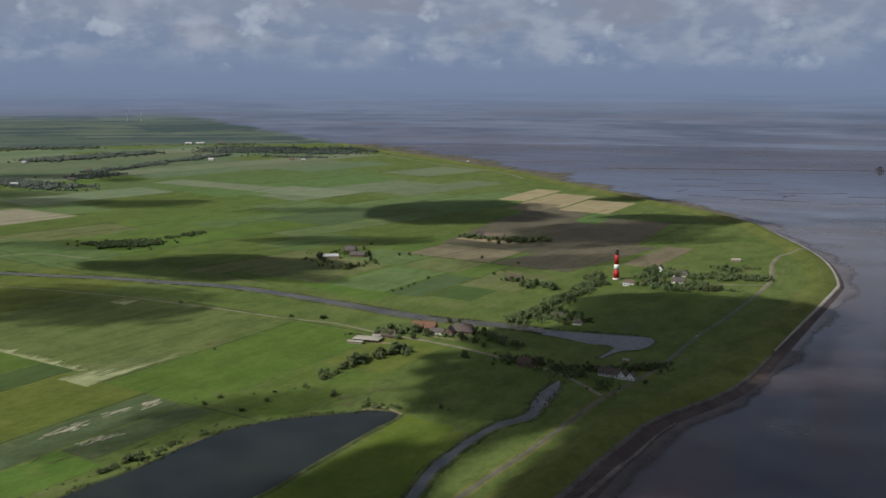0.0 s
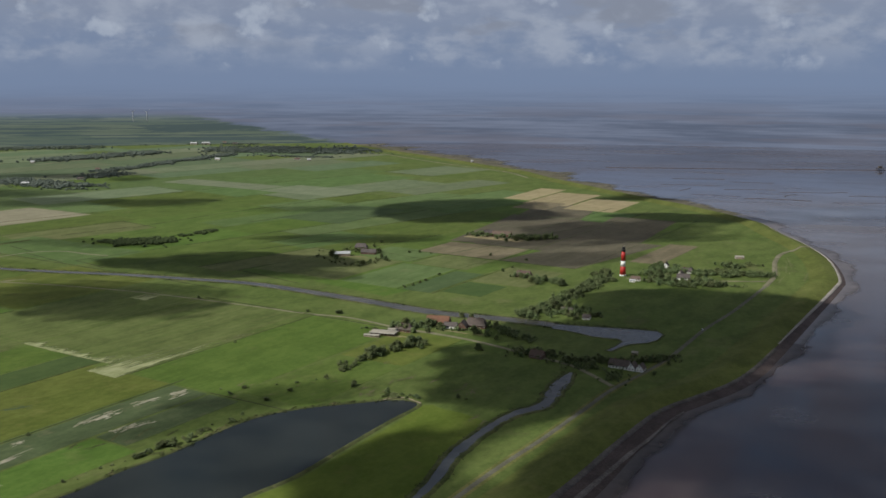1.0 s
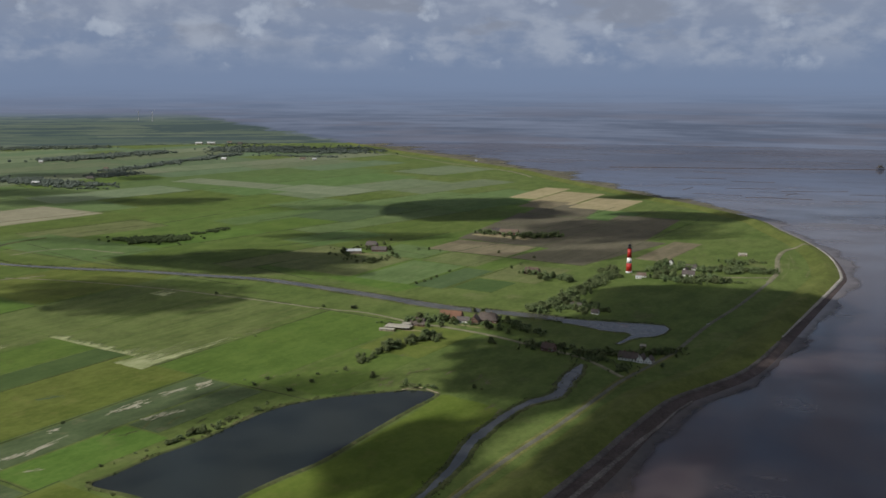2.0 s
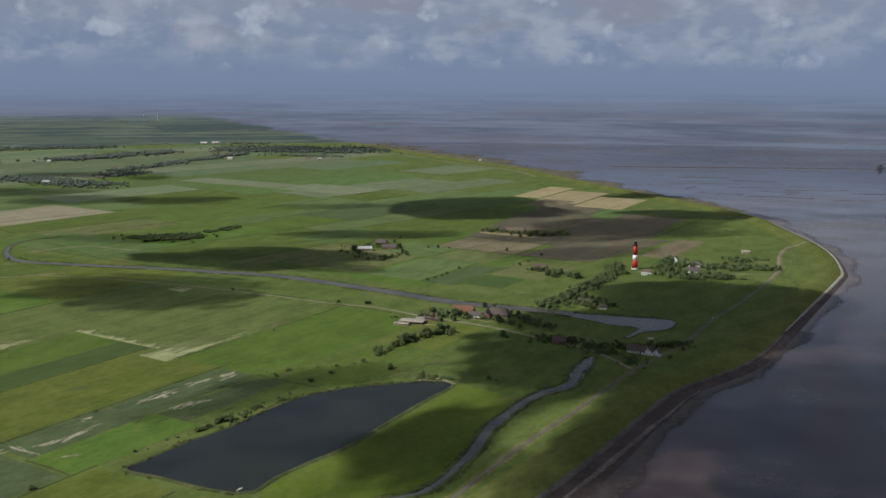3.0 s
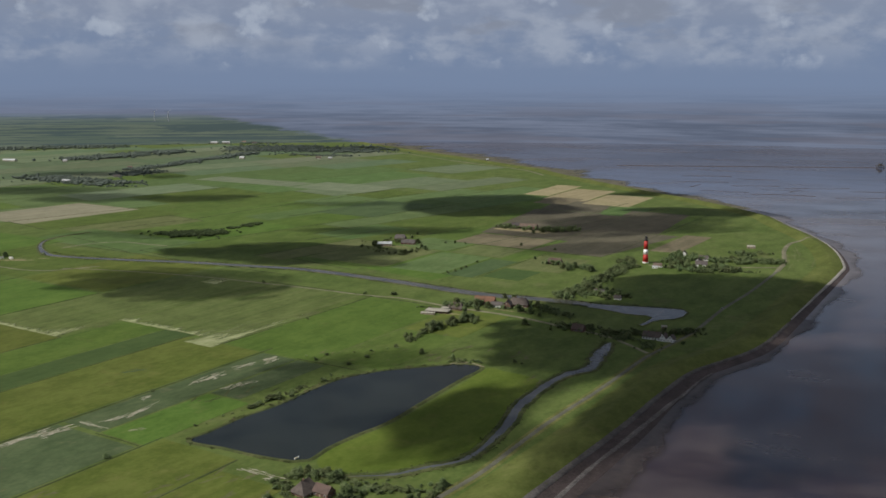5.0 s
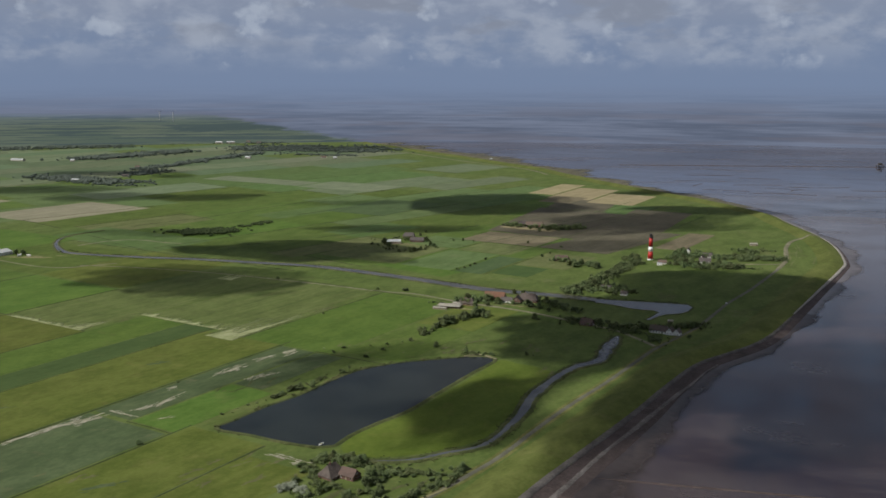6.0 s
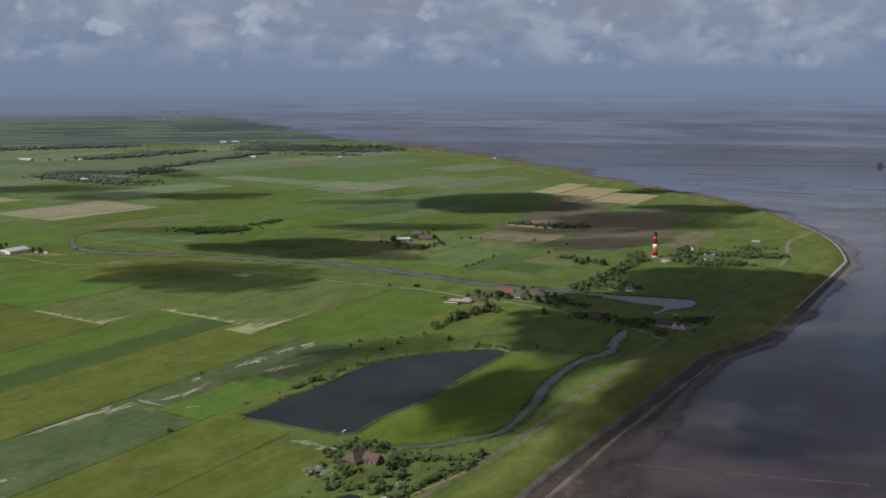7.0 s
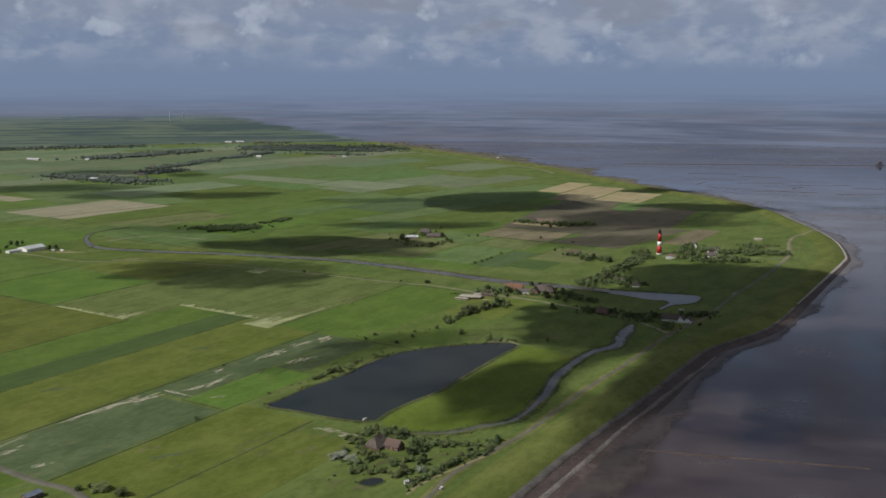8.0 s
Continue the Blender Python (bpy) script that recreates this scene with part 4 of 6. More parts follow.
for x0, x1, y0, y1, n, key in [(-200, -100, 380, 480, 10, "marsh"), (-270, -190, 440, 515, 12, "marsh"), (-300, -200, 640, 700, 10, "bank"),
                               (-100, 20, 775, 830, 10, "marsh"), (-200, -70, 770, 815, 14, "marsh"), (-150, -40, 840, 950, 8, "marsh"), (0, 120, 560, 720, 10, "marsh"), (300, 520, 1200, 1500, 14, "marsh"), (-420, -240, 400, 470, 8, "marsh")]:
    for _ in range(n):
        x, y = rough_rng.uniform(x0, x1), rough_rng.uniform(y0, y1)
        if not inside(x + 55, y, land_outline) or (x > 0 and abs((x - 26) * 0.85 - (y - 617) * 0.53) < 12):
            continue
        bare_patch(x, y, rough_rng.uniform(8, 22), rough_rng.uniform(2.5, 6), ALONG + rough_rng.uniform(-0.5, 0.5), key, 0.16 + 0.004 * (_ % 10))


# ------------------------------------------------------------------ trees
def leaf_faces(gen, centre, radius, count, size, verts, faces):
    """Small leaf clumps: tilted rough quads on and inside an ellipsoid."""
    d = gen.normal(size=(count, 3))
    d /= np.linalg.norm(d, axis=1, keepdims=True)
    p = np.array(centre) + d * np.array(radius) * gen.uniform(0.72, 1.32, (count, 1))
    n = d * 0.45 + np.array((-0.15, -0.05, 1.0)) + gen.normal(size=(count, 3)) * 0.35
    n /= np.linalg.norm(n, axis=1, keepdims=True)
    a = np.cross(n, gen.normal(size=(count, 3)))
    a /= np.linalg.norm(a, axis=1, keepdims=True)
    b = np.cross(n, a)
    s = size * gen.uniform(0.6, 1.3, (count, 1))
    k = len(verts)
    quads = np.stack([p + s * (i * a + j * b) + n * s * 0.25 * (i * j) for i, j in ((-1, -0.6), (0.2, -1), (1, 0.3), (-0.3, 1))], axis=1)
    verts.extend(map(tuple, quads.reshape(-1, 3).tolist()))
    faces.extend((q, q + 1, q + 2, q + 3) for q in range(k, k + 4 * count, 4))


def ball():
    bm = bmesh.new()
    bmesh.ops.create_icosphere(bm, subdivisions=1, radius=1)
    points, sides = np.array([v.co[:] for v in bm.verts]), [[v.index for v in f.verts] for f in bm.faces]
    bm.free()
    return points, sides


BALL, BALL_SIDES = ball()


def lump(gen, centre, radius, verts, faces):
    """The shaded heart of a clump."""
    k = len(verts)
    verts.extend(map(tuple, (np.array(centre) + BALL * gen.uniform(0.55, 0.85, (len(BALL), 1)) * np.array(radius)).tolist()))
    faces.extend(tuple(k + i for i in side) for side in BALL_SIDES)


def limb(bm, a, b, r0, r1, n=6):
    a, b = Vector(a), Vector(b)
    turn = (b - a).to_track_quat("Z", "Y").to_matrix()
    rings = [[bm.verts.new(p + turn @ Vector((r * math.cos(2 * math.pi * i / n), r * math.sin(2 * math.pi * i / n), 0))) for i in range(n)] for p, r in ((a, r0), (b, r1))]
    for i in range(n):
        bm.faces.new((rings[0][i], rings[0][(i + 1) % n], rings[1][(i + 1) % n], rings[1][i]))
    bm.faces.new(rings[1])


def make_tree(seed, key, spread=0.42, low=0.25, clumps=16, label="", category="tree", name="tree"):
    """A tree one metre high, to be scaled."""
    gen = np.random.default_rng(seed)
    root = new(name)
    bm = bmesh.new()
    limb(bm, (0, 0, -0.02), (0.01, 0, low + 0.1), 0.035, 0.024)
    limb(bm, (0.01, 0, low + 0.1), (0.0, 0.02, 0.72), 0.024, 0.008)
    verts, faces = [], []
    for i in range(clumps):
        a = i * 2.4 + gen.uniform(-0.4, 0.4)
        h = low + (0.92 - low) * ((i + 0.5) / clumps) ** 0.85
        t = (h - low) / (0.95 - low)
        reach = spread * math.sin(math.pi * min(0.98, 0.22 + 0.78 * t)) ** 0.6 * gen.uniform(0.35, 0.8)
        c = (reach * math.cos(a), reach * math.sin(a), h)
        if i % 2 == 0:
            limb(bm, (0, 0.01, max(low, h - 0.22)), c, 0.013, 0.004, 5)
        r = gen.uniform(0.11, 0.19) * (1.15 - 0.4 * t)
        lump(gen, c, (r, r, r * 0.8), verts, faces)
        leaf_faces(gen, c, (r, r, r * 0.8), 110, 0.030, verts, faces)
    part("trunk", bm, M["bark"], root)
    crown = new("crown", mesh_of("crown", verts, faces, M[key]))
    crown.parent = root
    tagged(root, label, category)
    return root


def make_shrub(seed, key, label):
    gen = np.random.default_rng(seed)
    root = new("shrub")
    for i in range(3):
        a = i * 2.1 + seed
        bm = bmesh.new()
        limb(bm, (0, 0, -0.02), (0.25 * math.cos(a), 0.25 * math.sin(a), 0.5), 0.03, 0.01, 5)
        part("stem", bm, M["bark"], root)
    verts, faces = [], []
    for i in range(10):
        a = i * 2.4
        reach = gen.uniform(0.1, 0.55)
        c = (reach * math.cos(a), reach * math.sin(a), gen.uniform(0.22, 0.72))
        r = gen.uniform(0.22, 0.32)
        lump(gen, c, (r, r, r * 0.75), verts, faces)
        leaf_faces(gen, c, (r, r, r * 0.75), 100, 0.050, verts, faces)
    foliage = new("foliage", mesh_of("foliage", verts, faces, M[key]))
    foliage.parent = root
    return tagged(root, label, "shrub")


TREES = [make_tree(1, "leaf", 0.46, 0.12, 20, "broad dark green deciduous tree in leaf"), make_tree(2, "leaf_light", 0.42, 0.12, 18, "rounded light green deciduous tree in leaf"),
         make_tree(3, "leaf", 0.46, 0.16, 20, "spreading dark green tree with low crown"), make_tree(4, "leaf_light", 0.44, 0.12, 18, "light green deciduous tree in spring leaf"),
         make_tree(5, "leaf", 0.36, 0.1, 16, "slim upright dark green tree")]
SHRUBS = [make_shrub(11, "leaf", "dense dark green shrub"), make_shrub(12, "leaf_light", "loose light green shrub"), make_shrub(13, "leaf_silver", "silvery willow shrub in pale leaf")]
TEMPLATES = list(TREES) + list(SHRUBS)
used = set()
plant_rng = random.Random(21)


def plant(kinds, x, y, h, group, wide=1.0):
    ob = plant_rng.choice(kinds)
    w = h * wide * plant_rng.uniform(0.85, 1.2)
    m = Matrix.LocRotScale((x, y, 0.0), Euler((0, 0, plant_rng.uniform(0, 6.28))), None)
    made = ob if ob.name not in used else copy_thing(ob, m)
    used.add(ob.name)
    made.matrix_basis = m
    made.scale = (w, w, h)
    made["group"] = group
    return made


def grove(rows, group, tall=1.0, kinds=None, limit=5.0, wide=1.2, beside=1):
    """Trees where they are tall enough, shrubs else."""
    for x, y, h in rows:
        h *= tall
        if h < limit:
            plant(SHRUBS[:2] if kinds is None else kinds, x, y, h, group, 0.85)
        else:
            plant(TREES if kinds is None else kinds, x, y, h, group, wide)
            for _ in range(beside if y < 1000 else 0):
                a = plant_rng.uniform(0, 6.28)
                plant(SHRUBS[:2], x + h * 0.55 * math.cos(a), y + h * 0.55 * math.sin(a), h * plant_rng.uniform(0.3, 0.5), group, 1.0)


grove([(-56, 1004, 13.3), (-31, 1010, 10.4), (-18, 1000, 8.9), (19, 980, 10.2), (44, 1003, 8.9), (52, 980, 10.2), (32, 970, 6.5), (-77, 899, 9.5), (-84, 894, 12.2), (-89, 900, 8.2), (-62, 923, 9.7),
       (-48, 932, 12.6), (-40, 938, 9.8), (-36, 923, 5.6), (-95, 877, 4.0), (-100, 860, 3.3), (-106, 849, 3.3), (-95, 801, 5.6), (-63, 779, 6.1), (21, 917, 8.3), (18, 1046, 7.7), (7, 1053, 7.7), (42, 957, 5.7)],
      "trees round the canal hamlet", 0.95)
grove([(-201, 775, 4.3), (-167, 759, 4.8), (-150, 784, 4.9), (-122, 821, 5.1), (-96, 796, 5.0), (-218, 656, 7.6), (-226, 653, 6.5), (-207, 662, 5.5), (-184, 707, 4.6), (-324, 522, 4.2), (-336, 676, 3.3),
       (-371, 380, 5.4), (-365, 386, 3.9), (-355, 380, 7.7), (-338, 371, 7.6), (-139, 1073, 6.2), (-176, 1080, 5.3), (-322, 1150, 5.0), (-232, 942, 3.5), (-46, 763, 4.8), (-56, 767, 6.1), (-1, 767, 4.8), (5, 763, 2.4)],
      "bushes along ditches and pond", 0.9, SHRUBS[:2])
grove([(115, 866, 11.9), (124, 875, 10.9), (129, 858, 12.8), (140, 875, 10.9), (136, 816, 7.2), (149, 870, 9.7), (161, 878, 7.6), (179, 870, 10.9), (188, 876, 12.0), (196, 876, 13.1), (202, 881, 11.0),
       (183, 833, 7.3), (156, 816, 4.1), (150, 801, 4.0), (95, 894, 12.1), (71, 900, 9.9), (63, 893, 8.9), (108, 875, 10.9), (92, 903, 9.0), (48, 893, 5.6), (22, 926, 6.9)], "trees round the dike hamlet", 0.62)
grove([(125, 1085, 10.7), (130, 1064, 9.8), (135, 1058, 8.4), (142, 1066, 9.2), (156, 1056, 6.5), (166, 1058, 6.4), (120, 1099, 12.6), (152, 1085, 8.0)], "trees beside the canal cottages", 0.85)
grove([(78, 1057, 12.9), (90, 1076, 14.6), (103, 1091, 15.4), (118, 1115, 16.3), (132, 1131, 16.5), (149, 1165, 15.3), (167, 1201, 15.8), (182, 1228, 15.4), (199, 1257, 15.7), (212, 1274, 15.7), (94, 1057, 12.3),
       (107, 1068, 14.0), (122, 1083, 12.6), (138, 1107, 11.2), (162, 1156, 9.9), (218, 1257, 9.6), (260, 1257, 8.9), (272, 1267, 13.3), (209, 1300, 13.5)], "tree belt beside the lighthouse", 0.68)
grove([(275, 1257, 16), (284, 1257, 18), (290, 1247, 17), (297, 1237, 15), (305, 1228, 11), (318, 1237, 12), (330, 1247, 14), (353, 1297, 11), (366, 1307, 11), (378, 1318, 12), (383, 1297, 13),
       (398, 1307, 14), (409, 1361, 14), (409, 1297, 11), (420, 1296, 10), (432, 1296, 11), (438, 1286, 8), (342, 1228, 11), (350, 1218, 13), (364, 1228, 10), (417, 1350, 9), (296, 1318, 15), (327, 1307, 12), (453, 1366, 6)],
      "trees of the lighthouse village", 0.68)
grove([(-188, 1445, 13.9), (-179, 1421, 9.8), (-141, 1363, 11.4), (-134, 1374, 9.5), (-124, 1385, 8.6), (-109, 1421, 11.7), (-102, 1409, 9.7), (-119, 1570, 6.4), (-116, 1475, 10.1), (-128, 1527, 8.3), (-68, 1476, 5.1),
       (-52, 1476, 6.1), (-34, 1469, 4.0), (60, 1450, 6.0), (112, 1408, 5.8), (71, 1324, 6.4), (105, 1248, 11.3), (113, 1238, 10.5), (125, 1257, 11.4), (132, 1248, 8.8), (143, 1228, 12.9), (95, 1278, 8.9)], "trees round the field farms", 0.85)
grove([(-66, 1215, 5.2), (-55, 1229, 5.1), (-46, 1243, 4.9), (-20, 1298, 4.9), (-38, 1258, 4.4), (87, 1351, 4.7), (-150, 1378, 4), (-96, 1400, 4.5)], "bushes along field edges", 0.9)
grove([(43, 1635, 8.8), (56, 1650, 10.0), (72, 1672, 9.0), (111, 1590, 11.8), (123, 1605, 13.1), (137, 1605, 12.0), (147, 1597, 12.0), (161, 1605, 10.9), (175, 1619, 8.8), (93, 1583, 8.6), (130, 1590, 9), (152, 1612, 10), (118, 1618, 10)],
      "trees round the ploughland farm", 0.85)
grove([(-848, 1377, 11.4), (-863, 1388, 9.6), (-779, 1345, 9.2), (-768, 1345, 9.2), (-856, 1355, 7.5), (-848, 1400, 7.7), (-715, 1364, 5.0), (-847, 1312, 6.3)], "trees round the big barn", 0.9)
grove([(-175, 492, 7.2), (-170, 496, 8.1), (-163, 492, 6.3), (-150, 480, 10.6), (-146, 486, 6.2), (-137, 450, 14.5), (-142, 443, 11.0), (-131, 433, 9.2), (-134, 426, 8.2), (-182, 409, 6.2), (-176, 416, 5.7),
       (-173, 432, 7.3), (-169, 436, 6.7), (-155, 409, 4.6), (-145, 412, 8.9), (-152, 428, 6.6), (-135, 397, 5.5), (-129, 402, 5.6), (-124, 407, 6.4), (-119, 412, 6.5)], "garden trees of the pond farm", 0.72)
grove([(-114, 420, 6.5), (-109, 433, 5.8), (-103, 443, 5.9), (-96, 452, 6.0), (-90, 450, 7.7), (-85, 443, 6.7), (-81, 450, 7.7), (-73, 471, 9.5), (-78, 466, 7.0), (-129, 459, 6.0), (-122, 462, 6.9), (-116, 459, 5.2),
       (-109, 459, 4.3), (-102, 462, 4.3), (-96, 464, 6.1), (-141, 378, 4.4), (-138, 386, 5.2), (-181, 470, 5.1), (-185, 486, 4.5)], "hedge of the pond farm", 0.7)
for x, y, h in [(-198, 437, 5.0), (-193, 439, 5.9), (-186, 434, 5.0), (-181, 428, 4.6), (-132, 412, 5.0)]:
    plant(SHRUBS[2:], x, y, h * 1.0, "silvery garden shrubs", 1.15)


def thicket(x0, x1, y0, y1, count, low, high, group, clear=(), kinds=None):
    """Shrubs and low trees strewn over a plot, leaving the clearings (x, y, radius) open."""
    for _ in range(count):
        x, y = plant_rng.uniform(x0, x1), plant_rng.uniform(y0, y1)
        if any((x - a) ** 2 + (y - b) ** 2 < r * r for a, b, r in clear):
            continue
        h = plant_rng.uniform(low, high)
        plant(kinds or (TREES if h > 5 else SHRUBS[:2]), x, y, h, group, 1.1)


def hedge_line(pts, spacing, low, high, jitter, group):
    for p in smooth(pts, spacing):
        h = plant_rng.uniform(low, high)
        plant(TREES if h > 6 else SHRUBS[:2], p.x + plant_rng.uniform(-jitter, jitter), p.y + plant_rng.uniform(-jitter, jitter), h, group, 1.15)


def undergrowth(pts, count, low, high, jitter, seed):
    """A thicket too dense to tell its bushes apart."""
    gen = np.random.default_rng(seed)
    line = smooth(pts, 3)
    verts, faces = [], []
    for _ in range(count):
        p = line[gen.integers(len(line))]
        x, y, h = p.x + gen.normal() * jitter, p.y + gen.normal() * jitter, gen.uniform(low, high)
        for k in range(2):
            c = (x + gen.normal() * h * 0.25, y + gen.normal() * h * 0.25, h * (0.35 + 0.28 * k))
            r = h * gen.uniform(0.3, 0.42)
            lump(gen, c, (r, r, r * 0.9), verts, faces)
            leaf_faces(gen, c, (r, r, r), 34, max(0.3, h * 0.085), verts, faces)
    ob = new("undergrowth", mesh_of("undergrowth", verts, faces, M["leaf"]))
    tagged(ob, "dense dark green undergrowth of bushes", "undergrowth", "thickets", "stuff")


def reed_belt(pts, count, low, high, off, jitter, seed, key="bank"):
    """Reeds and rank grass along a water's edge."""
    gen = np.random.default_rng(seed)
    line = smooth(pts, 2)
    n, verts, faces = len(line), [], []
    for _ in range(count):
        i = int(gen.integers(1, n - 1))
        d = (line[i + 1] - line[i - 1]).normalized()
        q = line[i] + Vector((d.y, -d.x)) * (off + gen.normal() * jitter)
        if noise.noise((q.x * 0.05, q.y * 0.05, seed * 1.3)) < -0.15:
            continue
        h = gen.uniform(low, high)
        lump(gen, (q.x, q.y, 0.4 + h * 0.35), (h * gen.uniform(0.7, 1.4), h * gen.uniform(0.7, 1.4), h * 0.6), verts, faces)
        leaf_faces(gen, (q.x, q.y, 0.4 + h * 0.4), (h, h, h * 0.6), 4, 0.25, verts, faces)
    ob = new("reeds", mesh_of("reeds", verts, faces, M[key]))
    tagged(ob, "rank reeds and grass along the water's edge", "reeds", "water banks", "stuff")


CREEK = [(106, 840), (85, 788), (70, 747), (48, 730), (29, 706), (8, 669), (-9, 632), (-19, 597), (-30, 569), (-47, 533), (-62, 515), (-85, 504), (-109, 491), (-140, 488)]
for side, k in ((-1, 0), (1, 1)):
    reed_belt(CREEK, 260, 0.4, 1.1, side * 6.5, 1.6, 210 + k)
    reed_belt(CREEK[8:], 90, 0.4, 1.0, side * 3.5, 1.0, 214 + k)
    # north canal reeds take the darker ditch colour to paint that edge's shade
    reed_belt(CANAL[3:], 520, 0.6, 1.6, side * 11.5, 1.2, 216 + k, "ditch" if side < 0 else "bank")
reed_belt([(-270, 556), (-260, 574), (-239, 609), (-216, 638), (-192, 681), (-165, 717), (-130, 739), (-88, 752), (-57, 761)], 300, 0.6, 1.8, -2.5, 1.8, 221)
reed_belt([(-270, 552), (-240, 540), (-214, 526), (-184, 515)], 90, 0.4, 1.0, 2.5, 1.2, 222)
reed_belt([(-36, 749), (-60, 707), (-90, 652), (-118, 600), (-143, 569), (-162, 542), (-173, 519)], 120, 0.3, 0.9, -2.0, 0.9, 223)
reed_belt([(112, 1026), (170, 1008), (221, 993)], 90, 0.6, 1.8, -2.0, 1.2, 224, "ditch")
undergrowth([(346, 1304), (370, 1312), (395, 1306), (420, 1302), (444, 1292)], 85, 3, 8, 6, 93)
undergrowth([(398, 1372), (412, 1360), (424, 1350)], 22, 4, 8, 5, 94)
undergrowth([(300, 1222), (330, 1226), (356, 1222)], 40, 3, 7, 5, 95)
undergrowth([(-40, 1002), (-14, 994), (14, 992), (38, 984)], 34, 2, 6, 4, 96)
undergrowth([(136, 1046), (150, 1058), (170, 1054)], 22, 2, 5, 4, 97)
undergrowth([(120, 1092), (140, 1080), (158, 1086)], 24, 4, 8, 5, 98)
undergrowth([(200, 1290), (212, 1300), (224, 1312)], 24, 4, 8, 5, 99)
undergrowth([(-184, 474), (-178, 456), (-172, 442), (-164, 440)], 34, 1.5, 4, 3, 107)
undergrowth([(-146, 482), (-132, 472), (-112, 467), (-90, 466)], 46, 1.0, 2.8, 2.5, 108)
undergrowth([(-178, 492), (-164, 490), (-150, 484)], 30, 3, 6, 3, 110)
undergrowth([(-138, 386), (-120, 408), (-104, 430), (-86, 446), (-76, 462)], 60, 1.0, 3.2, 2.0, 111)
undergrowth([(-190, 436), (-178, 424), (-168, 412)], 26, 1.0, 3, 4, 112)
FARM_CLEAR = [(-168, 462, 14), (-154, 458, 10), (-166, 394, 12), (-110, 440, 14), (-120, 446, 12), (-133, 470, 8)]
thicket(-195, -125, 398, 480, 46, 2.0, 5.5, "garden trees of the pond farm", FARM_CLEAR)
hedge_line([(-182, 486), (-165, 492), (-148, 486)], 4, 4, 7, 2, "garden trees of the pond farm")
hedge_line([(-140, 392), (-122, 410), (-106, 432), (-86, 448), (-76, 466)], 4.5, 2.5, 5.5, 2, "hedge of the pond farm")
hedge_line([(-134, 466), (-112, 463), (-88, 462)], 4, 2, 4.5, 1.5, "hedge of the pond farm")
thicket(-200, -110, 392, 484, 60, 0.9, 2.4, "low garden shrubs", FARM_CLEAR[:3], [SHRUBS[1], SHRUBS[1], SHRUBS[0]])
hedge_line([(-134, 478), (-112, 473), (-90, 472), (-76, 474)], 6, 1.5, 3.2, 1.5, "young trees behind the garden")
hedge_line([(-274, 588), (-250, 620), (-228, 650), (-204, 692), (-178, 728)], 9, 0.9, 2.4, 3, "bushes along ditches and pond")
undergrowth([(-112, 842), (-96, 872), (-84, 896), (-60, 918), (-40, 932)], 53, 3, 8, 4, 51)
undergrowth([(-64, 1004), (-36, 1012), (-10, 1030)], 27, 5, 9, 3, 52)
undergrowth([(30, 1012), (44, 996), (60, 976), (72, 955)], 32, 4, 9, 5, 53)
undergrowth([(60, 912), (86, 900), (110, 882), (136, 872)], 76, 3, 6.5, 7, 54)
undergrowth([(104, 868), (122, 852), (138, 838), (146, 820)], 54, 2, 5, 6, 55)
undergrowth([(146, 872), (170, 874), (194, 878), (208, 888)], 58, 3, 6, 6, 56)
undergrowth([(84, 1046), (110, 1066), (140, 1074), (166, 1062)], 42, 4, 9, 5, 57)
undergrowth([(-200, 1440), (-185, 1420), (-150, 1372), (-105, 1405)], 24, 2, 6, 8, 58)
undergrowth([(-185, 1475), (-150, 1490), (-120, 1480)], 26, 3, 7, 9, 62)
hedge_line([(-106, 1003), (-88, 997), (-73, 988)], 5, 2, 4, 1.5, "bushes beside the canal track")
hedge_line([(-70, 996), (-45, 984), (-30, 986)], 9, 5, 9, 2, "trees round the canal hamlet")
undergrowth([(84, 1290), (112, 1270), (140, 1240)], 34, 5, 9, 6, 59)
undergrowth([(40, 1655), (80, 1625), (130, 1605), (180, 1618)], 70, 6, 10, 6, 60)
hedge_line([(-200, 686), (-224, 654), (-238, 632)], 5, 2, 4, 3, "bushes along ditches and pond")
hedge_line([(-68, 770), (-50, 774), (-36, 764)], 5, 2.5, 4.5, 2, "bushes along ditches and pond")
hedge_line([(-210, 788), (-168, 800), (-120, 822)], 16, 1.5, 3.2, 3, "bushes along ditches and pond")
undergrowth([(272, 1262), (285, 1242), (305, 1232), (330, 1240), (350, 1258)], 60, 3, 8, 7, 90)
undergrowth([(272, 1300), (300, 1328), (330, 1318)], 40, 4, 9, 8, 91)
undergrowth([(80, 1062), (120, 1115), (165, 1195), (212, 1278)], 320, 3, 8, 6, 92)
undergrowth([(346, 1298), (380, 1306), (420, 1300), (446, 1288)], 47, 4, 8, 4, 61)


grove([(283, 1266, 15), (274, 1262, 13), (292, 1262, 16), (284, 1322, 16), (292, 1336, 17), (300, 1330, 18), (304, 1352, 16), (322, 1340, 14), (342, 1326, 12), (346, 1300, 13), (350, 1286, 11), (336, 1258, 10), (300, 1280, 14), (290, 1296, 15),
       (344, 1232, 13), (352, 1226, 12), (338, 1228, 11), (276, 1288, 14), (326, 1282, 9), (312, 1254, 9)], "trees of the lighthouse village", 0.68)
undergrowth([(266, 1256), (284, 1250), (305, 1244), (326, 1244), (340, 1262)], 64, 3, 7, 4, 101)
undergrowth([(278, 1300), (296, 1312), (316, 1322), (342, 1310), (350, 1292)], 56, 4, 8, 7, 102)
undergrowth([(338, 1226), (346, 1224), (354, 1228)], 22, 5, 8, 3, 103)
